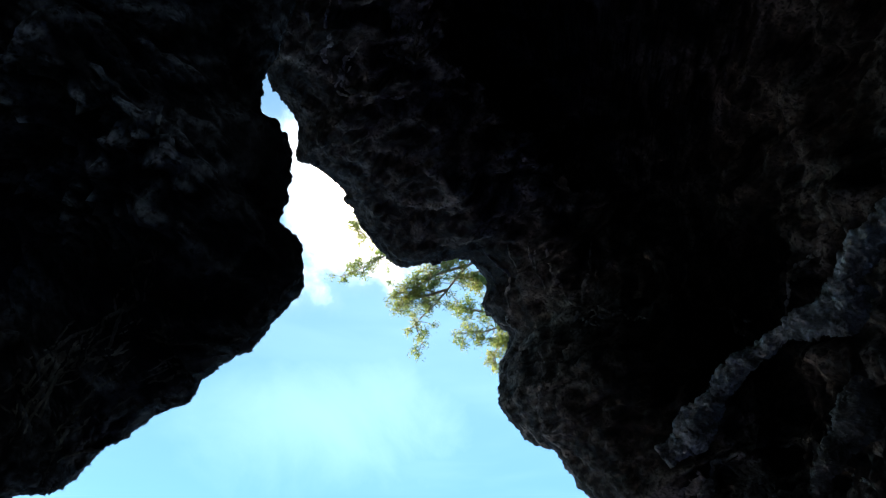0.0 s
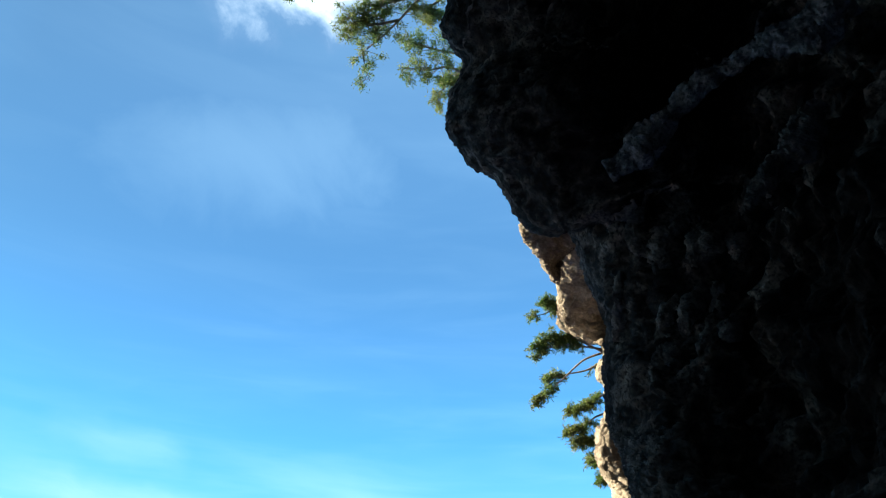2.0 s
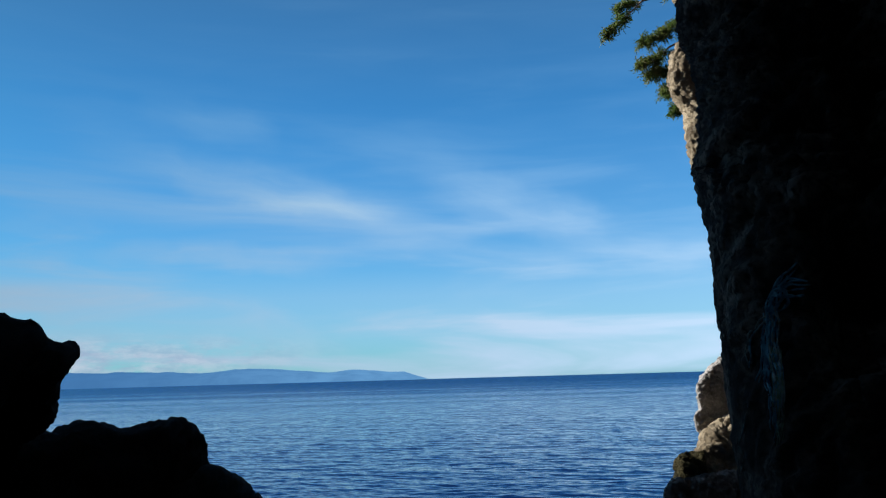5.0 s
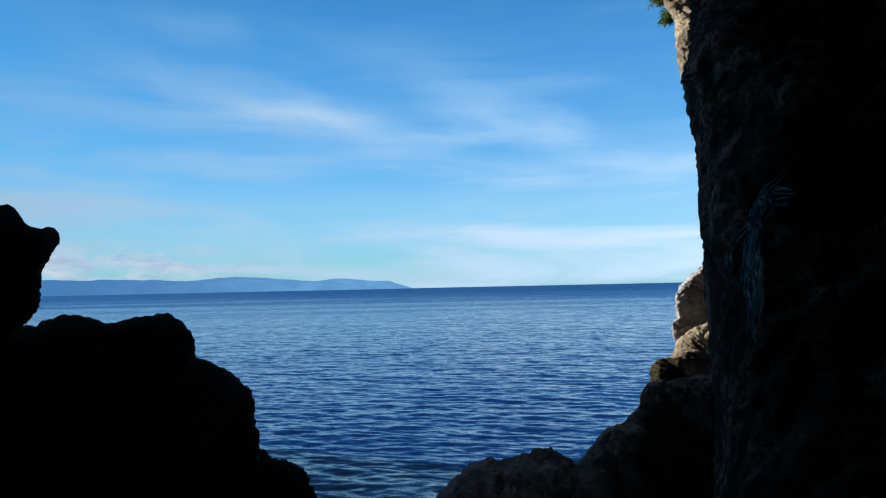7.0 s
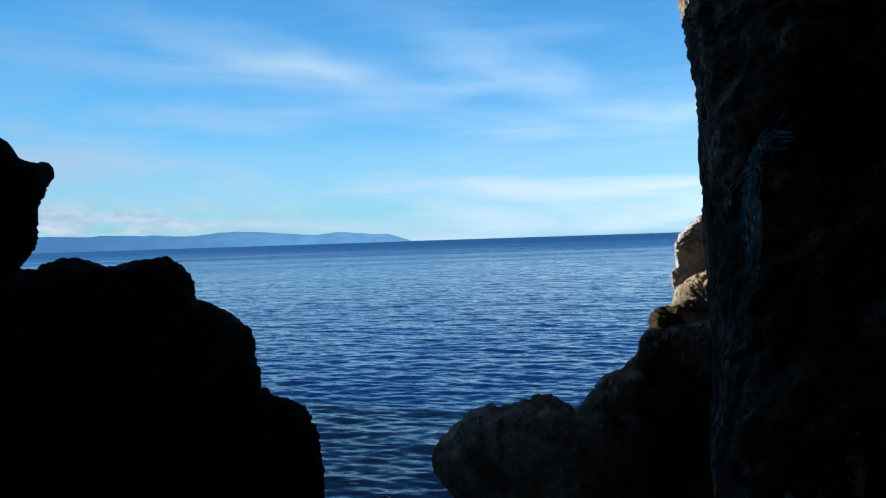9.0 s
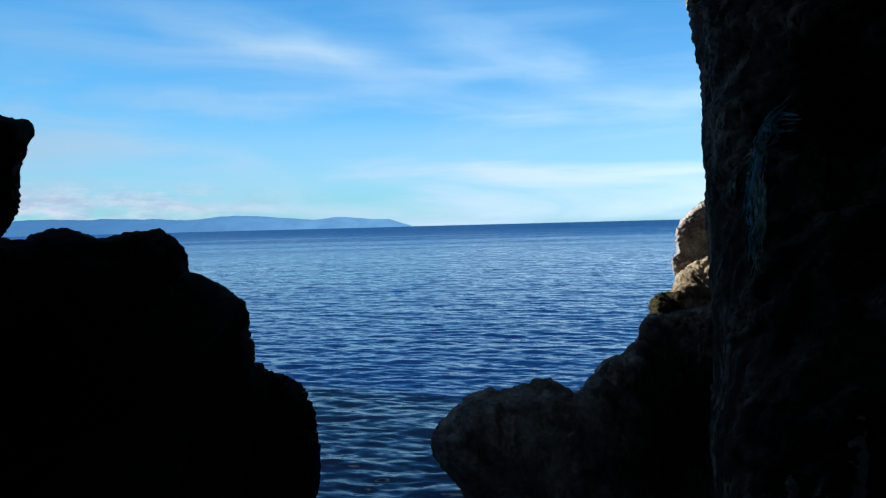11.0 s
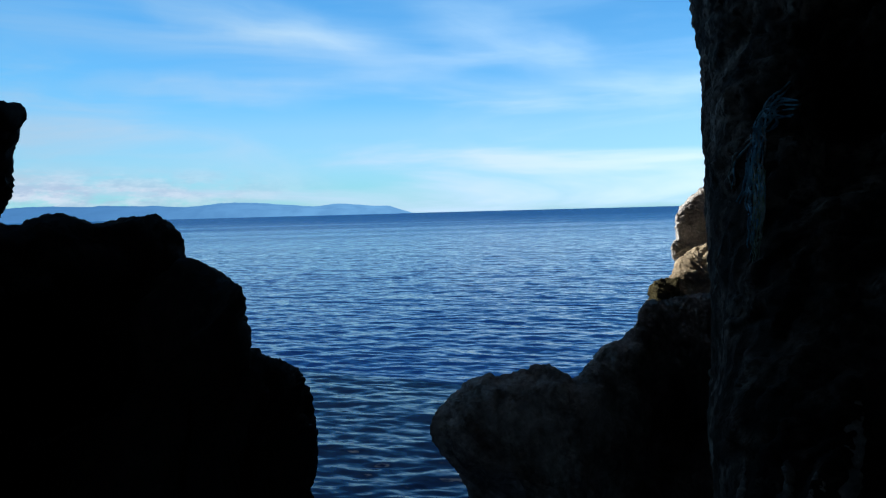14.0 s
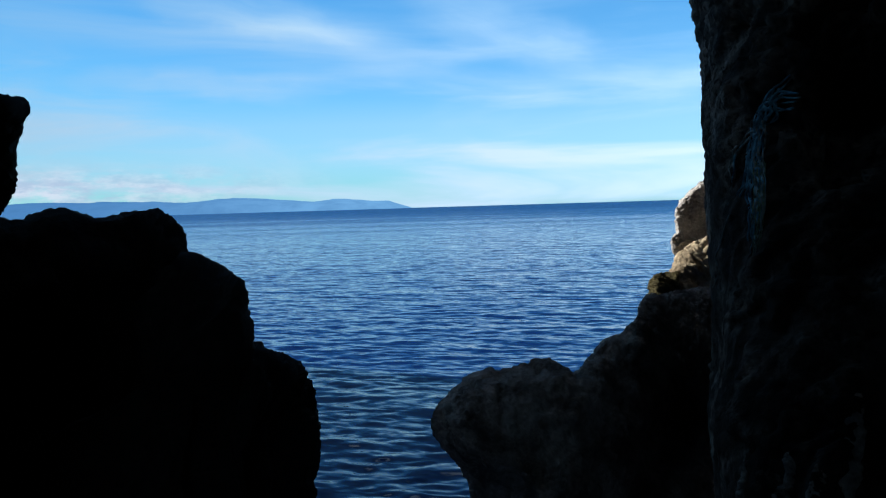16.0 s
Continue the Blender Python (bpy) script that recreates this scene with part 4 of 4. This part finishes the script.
for k, line in enumerate(CURTAINS):
    line = [on_wall(p, (-0.1, -0.5, 2.6), -0.02) for p in line]
    ob = crag("dripstone", line, [0.05, 0.10, 0.11, 0.07, 0.018], FLOW_LIT, 0.028, 8.0, 101.0 + 3 * k, "grey ragged dripstone curtain hanging on the cave wall", 70, 60)
    tagged(ob, "grey ragged dripstone curtain hanging on the cave wall", "dripstone", group="dripstone curtains on the wall")


# runs of flowstone low on the wall beside the mouth
RUNS = [
    [(1.04, 1.88, 1.82), (1.02, 1.87, 1.75), (1.0, 1.85, 1.67), (0.98, 1.84, 1.59), (0.96, 1.81, 1.51)],
    [(0.87, 1.91, 1.64), (0.87, 1.89, 1.57), (0.85, 1.87, 1.51)],
    [(0.79, 1.95, 1.64), (0.77, 1.93, 1.58), (0.75, 1.9, 1.5)],
    [(0.93, 1.87, 1.62), (0.92, 1.86, 1.57), (0.9, 1.84, 1.5)],
]
for k, line in enumerate(RUNS):
    line = [on_wall(p, off=-0.01) for p in line]
    ob = crag("dripstone", line, [0.008, 0.020, 0.026, 0.030, 0.034], FLOW_LIT, 0.008, 22.0, 161.0 + 3 * k, "", 110, 40, 0.6)
    tagged(ob, "pale grey run of flowstone low on the cave wall", "dripstone", group="flowstone runs low on the wall")


WEB_WALL = [
    [(1.08, 2.78, 7.94), (1.04, 3.01, 7.77), (0.94, 3.22, 7.61), (0.89, 3.36, 7.49)],
    [(0.94, 3.22, 7.61), (1.19, 3.25, 7.52), (1.33, 3.21, 7.51), (1.49, 3.23, 7.45)],
    [(0.68, 2.74, 8.04), (0.74, 3.0, 7.83), (0.87, 3.17, 7.67), (1.1, 3.31, 7.49)],
    [(0.11, 2.81, 8.04), (0.27, 2.93, 7.95), (0.37, 3.08, 7.82), (0.36, 3.37, 7.56)],
    [(2.02, 3.08, 7.36), (2.14, 3.11, 7.28), (2.23, 3.14, 7.21)],
    [(1.78, 4.07, 6.36), (1.87, 3.92, 6.51), (2.08, 3.81, 6.55), (2.33, 3.71, 6.52), (2.53, 3.64, 6.48)],
    [(2.53, 3.61, 6.51), (2.57, 3.65, 6.43), (2.57, 3.77, 6.27), (2.58, 3.81, 6.2)],
    [(2.0, 3.99, 6.35), (2.13, 3.91, 6.39), (2.22, 3.95, 6.26), (2.36, 3.96, 6.16)],
    [(2.49, 2.97, 7.22), (2.52, 2.83, 7.32), (2.58, 2.68, 7.41), (2.7, 2.55, 7.45), (2.84, 2.37, 7.49)],
    [(2.75, 3.32, 6.69), (2.79, 3.47, 6.49), (2.72, 3.67, 6.29), (2.91, 3.71, 6.07)],
    [(0.62, 3.53, 7.37), (0.65, 3.69, 7.2), (0.55, 3.79, 7.1)],
    [(-0.3, 1.07, 8.95), (-0.36, 1.26, 8.88), (-0.53, 1.34, 8.84), (-0.32, 1.41, 8.82)],
    [(-0.75, 1.21, 8.87), (-0.93, 1.37, 8.79), (-0.99, 1.54, 8.71), (-0.81, 1.64, 8.69), (-0.33, 1.71, 8.69)],
    [(-1.05, 0.9, 8.94), (-1.05, 1.15, 8.85), (-1.11, 1.35, 8.77), (-1.06, 1.53, 8.7)],
    [(1.9, 4.01, 6.6), (2.06, 4.0, 6.53), (2.24, 4.01, 6.4), (2.24, 4.14, 6.22)],
]
WEB_ROOF = [
    [(-0.873, -0.051, 3.629), (-0.844, -0.086, 3.696), (-0.812, -0.106, 3.742), (-0.769, -0.125, 3.791), (-0.727, -0.137, 3.828), (-0.696, -0.194, 3.894)],
    [(-0.861, -0.051, 3.64), (-0.822, -0.09, 3.717), (-0.777, -0.11, 3.771), (-0.719, -0.118, 3.817), (-0.666, -0.117, 3.847)],
    [(-0.666, -0.117, 3.847), (-0.61, -0.097, 3.857), (-0.562, -0.083, 3.867), (-0.502, -0.069, 3.879)],
    [(-0.666, -0.117, 3.847), (-0.652, -0.136, 3.871), (-0.661, -0.167, 3.892)],
    [(-0.769, -0.11, 3.777), (-0.744, -0.162, 3.84), (-0.705, -0.173, 3.872), (-0.691, -0.226, 3.921), (-0.656, -0.268, 3.968)],
    [(-0.805, 0.01, 3.615), (-0.802, -0.024, 3.66), (-0.781, -0.046, 3.702), (-0.743, -0.072, 3.757), (-0.692, -0.098, 3.815)],
    [(-0.881, -0.123, 3.702), (-0.86, -0.12, 3.717), (-0.837, -0.096, 3.712)],
    [(-0.836, -0.083, 3.698), (-0.816, -0.129, 3.761), (-0.761, -0.16, 3.827)],
    [(-0.665, -0.049, 3.783), (-0.619, -0.05, 3.808), (-0.571, -0.044, 3.826)],
    [(-0.449, -0.11, 3.932), (-0.433, -0.128, 3.952), (-0.416, -0.147, 3.972)],
    [(-0.799, 0.001, 3.631), (-0.76, 0.012, 3.65), (-0.72, 0.022, 3.668)],
]
roof_tree = BVHTree.FromPolygons([v.co for v in roof_w.data.vertices], [p.vertices for p in roof_w.data.polygons])
veins("grey branching flowstone veins over the cave wall", wall_tree, (-0.1, -0.9, 2.75), WEB_WALL, 3, 0.012, 0.0042, FLOW_LIT, 5)
veins("grey net of thin limestone veins under the roof", roof_tree, (-0.12, -0.85, 2.74), WEB_ROOF, 7, 0.020, 0.0026, FLOW_LIT, 9)


def prism(name, plan, z0, z1, mat, rings, amp, freq, seed, label, category):
    """An upright mass of rock on a closed plan, with a rough face and a closed top."""
    p = np.array(plan + plan[:1], float)
    run = np.concatenate([[0], np.cumsum(np.linalg.norm(np.diff(p, axis=0), axis=1))])
    s = np.linspace(0, run[-1], 160, endpoint=False)
    xy = np.stack([np.interp(s, run, p[:, k]) for k in (0, 1)], 1)
    mid = xy.mean(0)
    verts = []
    for i in range(160):
        for j in range(rings):
            z = z0 + (z1 - z0) * j / (rings - 1)
            v = Vector((*xy[i], z))
            d = Vector((*(xy[i] - mid), 0)).normalized()
            verts.append(v + d * amp * noise.fractal(v * freq + Vector((seed, 0, 0)), 1, 2, 4))
    faces = grid_faces(160, rings, True)
    faces.append(tuple(i * rings + rings - 1 for i in range(160)))
    faces.append(tuple(i * rings for i in range(160))[::-1])
    ob = mesh_object(name, verts, faces, mat)
    tagged(ob, label, category, kind="structure")


# out of view; placed and raised to keep the sun off the cave
prism("unseen_wall_west", [(-1.7, -5.2), (-1.7, 0.4), (-3.3, 2.7), (-5.2, 4.2), (-9.0, 7.6), (-18.8, 18.4), (-22.0, 17.0), (-22.0, -5.2)], -2, 21, FLANK, 40, 0.25, 0.8, 2.0,
      "unseen limestone cliff on the west that keeps the sun off the cave", "cave wall")
# an opening low down behind is assumed, unseen, and sized to light inward-facing rock
prism("wall_south_1", [(-3.0, -6.5), (-3.0, -4.5), (-1.6, -4.5), (-1.5, -6.5)], -2, 5.2, PLAIN, 20, 0.2, 0.8, 7.0,
      "unseen grey limestone pier beside an assumed back opening of the cave", "cave wall")
prism("wall_south_2", [(1.9, -6.5), (1.9, -4.5), (3.5, -4.5), (3.5, -6.5)], -2, 5.2, PLAIN, 20, 0.2, 0.8, 17.0,
      "unseen grey limestone pier beside an assumed back opening of the cave", "cave wall")
prism("wall_south_3", [(-3.0, -6.5), (-3.0, -4.5), (3.5, -4.5), (3.5, -6.5)], 4.8, 12, PLAIN, 24, 0.2, 0.8, 27.0,
      "unseen grey limestone wall over an assumed back opening of the cave", "cave wall")
prism("wall_north_east", [(4.3, -6.5), (4.3, 9.3), (5.6, 12.5), (6.7, 17.0), (18.0, 18.5), (18.0, -6.5)], -2, 17, CAVE_SHADE, 40, 0.25, 0.8, 5.0,
      "dark limestone cliff standing behind the cave wall", "cliff")
# closes the top out of view; its west part stops light leaking in
prism("ceiling_high", [(-3.0, -6.4), (-3.0, 0.4), (-0.7, 1.6), (-0.4, 2.6), (1.6, 3.2), (4.6, 3.4), (4.6, -6.4)], 11.6, 17, CAVE_SHADE, 16, 0.2, 0.8, 13.0,
      "unseen thick dark rock closing the top of the cave", "cave roof")
prism("floor", [(-2.0, -5.0), (-2.0, 0.2), (-0.6, 0.55), (0.9, 0.5), (1.9, 0.2), (1.9, -5.0)], -2, 0.75, PLAIN, 14, 0.08, 2.0, 9.0,
      "unseen grey rock floor of the cave", "cave floor")


# ---------------- trees ----------------
def join(bits):
    V, F = [], []
    for v, f in bits:
        o = len(V)
        V += list(v)
        F += [tuple(i + o for i in q) for q in f]
    return V, F


def needles(rng, centre, spread, count, length, width, lean):
    """A spray of short flat needles round a twig end."""
    V, F = [], []
    for _ in range(count):
        d = Vector(rng.normal(0, 1, 3)) + lean
        d.normalize()
        root = centre + Vector(rng.normal(0, 1, 3)) * spread
        side = d.cross(Vector(rng.normal(0, 1, 3))).normalized() * width
        l = length * (0.6 + 0.7 * rng.random())
        o = len(V)
        V += [root - side, root + side, root + d * l + side * 0.35, root + d * l - side * 0.35]
        F.append((o, o + 1, o + 2, o + 3))
    return V, F


def pine(label, trunk, limbs, seed, clump, per, bare, gap, thick_limb=0.03, ball=0.14, lean=0.9, every=1):
    rng = np.random.default_rng(seed)
    tree = tagged(new("pine_tree"), label, "tree")
    tv, tf = tube(trunk, [0.20, 0.15, 0.08])
    mesh_object("trunk", tv, tf, BARK, tree)
    for limb in limbs:
        wood = [tube(limb, [thick_limb, thick_limb * 0.66, 0.007])]
        P, _ = spline(limb, 60)
        leaf = []
        for i in range(int(60 * bare), 60):
            u = i / 59
            # foliage sits in tufts with bare twig between
            thick = noise.noise(Vector(P[i]) * 2.3 + Vector((seed, 0, 0))) + 0.55 * u
            if (thick < gap and i < 52) or i % every:
                continue
            for _ in range(2 if rng.random() < 0.6 else 1):
                p = Vector(P[i])
                along = Vector(P[min(59, i + 2)] - P[max(0, i - 2)]).normalized()
                out = (along * 0.6 + Vector(rng.normal(0, 1, 3)) * 0.8 + Vector((0, 0, 0.10))).normalized()
                reach = clump * (0.25 + 0.85 * rng.random()) * (1.15 - 0.35 * u)
                end = p + out * reach
                wood.append(tube([p, p + out * reach * 0.5 + Vector((0, 0, 0.02)), end], [0.010, 0.007, 0.003], 4))
                for f in ((0.4, 0.7, 1.0) if every == 1 else (0.75, 0.9, 1.0)):
                    if rng.random() < 0.9:
                        leaf.append(needles(rng, p.lerp(end, f), clump * ball, per, 0.075, 0.011, out * lean))
        v, f = join(wood)
        mesh_object("limb", v, f, BARK, tree)
        v, f = join(leaf)
        tagged(mesh_object("foliage", v, f, NEEDLE, tree, smooth=False), kind="stuff")
    return tree


LIMBS_A = [
    [(1.02, 10.94, 18.88), (0.26, 11.21, 18.72), (-0.3, 11.7, 18.34), (-0.71, 12.04, 18.05), (-1.17, 12.38, 17.74), (-0.97, 12.87, 17.3)],
    [(0.26, 11.21, 18.72), (-0.5, 11.36, 18.61), (-1.09, 11.58, 18.41), (-1.65, 12.05, 17.98)],
    [(1.86, 12.54, 18.17), (1.02, 12.54, 18.26), (0.52, 12.5, 18.32), (-0.14, 12.38, 18.44)],
    [(1.98, 12.77, 17.27), (1.12, 12.49, 17.62), (0.59, 12.59, 17.57), (-0.04, 12.6, 17.58)],
    [(-1.13, 11.92, 20.66), (-2.13, 12.08, 20.46), (-2.89, 12.33, 20.17), (-3.44, 12.43, 19.99)],
    [(-1.27, 11.71, 20.79), (-2.17, 11.75, 20.69), (-2.64, 11.58, 20.74), (-2.92, 11.28, 20.9)],
    [(1.01, 11.06, 18.8), (0.31, 11.5, 18.5), (0.69, 11.46, 18.51), (0.45, 11.68, 18.35)],
    [(-0.3, 11.7, 18.34), (-0.99, 11.82, 18.22), (-1.36, 11.73, 18.27), (-1.61, 11.68, 18.29)],
    [(1.83, 12.88, 17.87), (1.2, 13.11, 17.73), (0.96, 13.28, 17.59), (0.86, 13.5, 17.39)],
    [(0.72, 10.99, 18.87), (-0.02, 11.07, 18.83), (-0.56, 11.27, 18.67), (-0.88, 11.48, 18.5)],
]
LIMBS_B = [
    [(4.56, 14.32, 11.46), (3.84, 14.42, 11.64), (3.55, 14.55, 11.55), (3.24, 14.64, 11.51)],
    [(4.93, 14.67, 10.65), (4.22, 14.69, 11.01), (3.68, 14.81, 11.05), (3.3, 15.0, 10.87)],
    [(5.05, 14.61, 10.69), (4.47, 14.88, 10.54), (3.94, 15.24, 10.12), (3.36, 15.58, 9.71)],
    [(5.11, 14.86, 10.62), (4.59, 15.14, 10.41), (4.16, 15.29, 10.36), (3.7, 15.46, 10.27)],
    [(5.24, 15.34, 10.07), (4.83, 15.58, 9.84), (4.59, 15.71, 9.72), (4.24, 15.83, 9.66)],
    [(5.25, 15.55, 9.6), (4.83, 15.74, 9.48), (4.59, 15.91, 9.27), (4.24, 16.04, 9.18)],
    [(5.25, 15.74, 9.19), (4.89, 15.91, 9.06), (4.65, 16.01, 8.99), (4.39, 16.09, 8.96)],
    [(5.3, 15.89, 8.76), (5.01, 16.02, 8.68), (4.88, 16.09, 8.59), (4.73, 16.14, 8.58)],
    [(4.99, 14.62, 10.7), (4.1, 14.79, 10.88), (3.62, 14.95, 10.83), (3.38, 15.1, 10.67)],
    [(4.55, 14.15, 11.72), (4.02, 14.33, 11.7), (3.72, 14.37, 11.76), (3.5, 14.42, 11.77)],
    [(5.54, 15.87, 8.61), (5.18, 16.09, 8.35), (5.06, 16.16, 8.24), (4.96, 16.23, 8.14)],
]
pine("sparse old pine leaning out over the cave roof", [(4.6, 11.0, 16.6), (3.2, 12.0, 18.6), (1.6, 12.8, 20.2)], LIMBS_A, 5, 0.52, 26, 0.22, -0.2, 0.045, 0.115, 0.5, 2)
pine("dark green pine growing from the sunlit cliff", [(6.9, 16.4, 5.0), (6.5, 16.4, 9.5), (6.2, 16.4, 13.5)], LIMBS_B, 8, 0.23, 13, 0.25, 0.2)


# ---------------- old rope on the wall ----------------
STRANDS = [
    [(1.134, 2.424, 2.628), (1.093, 2.443, 2.633), (1.058, 2.461, 2.613), (1.031, 2.478, 2.556), (1.019, 2.488, 2.482), (1.013, 2.495, 2.388), (0.995, 2.503, 2.336)],
    [(1.118, 2.425, 2.679), (1.077, 2.448, 2.643), (1.039, 2.472, 2.583), (1.023, 2.483, 2.538), (1.03, 2.485, 2.453), (1.013, 2.495, 2.35)],
    [(1.132, 2.428, 2.605), (1.086, 2.45, 2.602), (1.051, 2.464, 2.606), (1.039, 2.476, 2.536), (1.022, 2.489, 2.444), (0.99, 2.505, 2.328)],
    [(1.034, 2.501, 2.524), (1.006, 2.514, 2.5), (0.972, 2.53, 2.458), (0.963, 2.535, 2.411), (0.965, 2.535, 2.362)],
    [(1.039, 2.476, 2.536), (1.048, 2.476, 2.48), (1.034, 2.485, 2.405), (1.038, 2.485, 2.311), (1.031, 2.486, 2.217)],
    [(1.023, 2.483, 2.528), (1.01, 2.495, 2.426), (1.012, 2.496, 2.312), (1.017, 2.49, 2.202), (1.018, 2.488, 2.16)],
    [(1.048, 2.472, 2.539), (1.041, 2.481, 2.443), (1.047, 2.481, 2.31), (1.038, 2.48, 2.179)],
    [(1.101, 2.438, 2.641), (1.073, 2.455, 2.604), (1.083, 2.454, 2.57), (1.058, 2.468, 2.535), (1.032, 2.478, 2.544)],
    [(1.049, 2.439, 2.643), (1.034, 2.45, 2.605), (1.056, 2.442, 2.584), (1.031, 2.456, 2.553), (1.012, 2.466, 2.525), (1.031, 2.461, 2.494)],
]
loose = random.Random(3)
TAIL = [(1.034, 2.485, 2.405), (1.030, 2.486, 2.30), (1.024, 2.489, 2.20), (1.020, 2.489, 2.08)]
LOOSE_END = [(1.022, 2.713, 2.24), (0.998, 2.719, 2.159), (0.975, 2.723, 2.087), (0.984, 2.716, 2.04), (0.963, 2.717, 1.985)]


def lay(line, seed, sway, shift, cut=1.0):
    """A strand that wanders about a line on the wall, cut short at a share of its length."""
    rng = np.random.default_rng(seed)
    P, _ = spline(line, 22)
    P = P[:max(6, int(22 * cut))] + rng.normal(0, shift, 3)
    return [on_wall(Vector(p) + noise.noise_vector(Vector(p) * 22 + Vector((seed * 3.1, 0, 0))) * sway, off=0.012 + 0.012 * rng.random()) for p in P]


rope = tagged(new("rope_tangle"), "frayed teal rope tangle hanging on the cave wall", "rope")
for i, line in enumerate(STRANDS):
    for k in range(3):
        v, f = tube(lay(line, 10 * i + k, 0.012, 0.003 + 0.006 * k), [0.0040, 0.0046, 0.0030], 6, 2)
        mesh_object("strand", v, f, TWINE if i in (3, 4, 6) and k else ROPE, rope)
for k in range(26):
    v, f = tube(lay(TAIL, 400 + k, 0.010, 0.011, 0.55 + 0.45 * loose.random()), [0.0022, 0.0020, 0.0010], 5, 2)
    mesh_object("frayed_end", v, f, FRAY if k % 3 else ROPE, rope, "faded yellow-green fibres" if k % 3 else "")
v, f = tube(lay(LOOSE_END, 501, 0.006, 0.0), [0.0036, 0.0036, 0.0028], 6, 2)
tagged(mesh_object("rope_end", v, f, TWINE), "short end of faded cord on the cave wall", "rope")
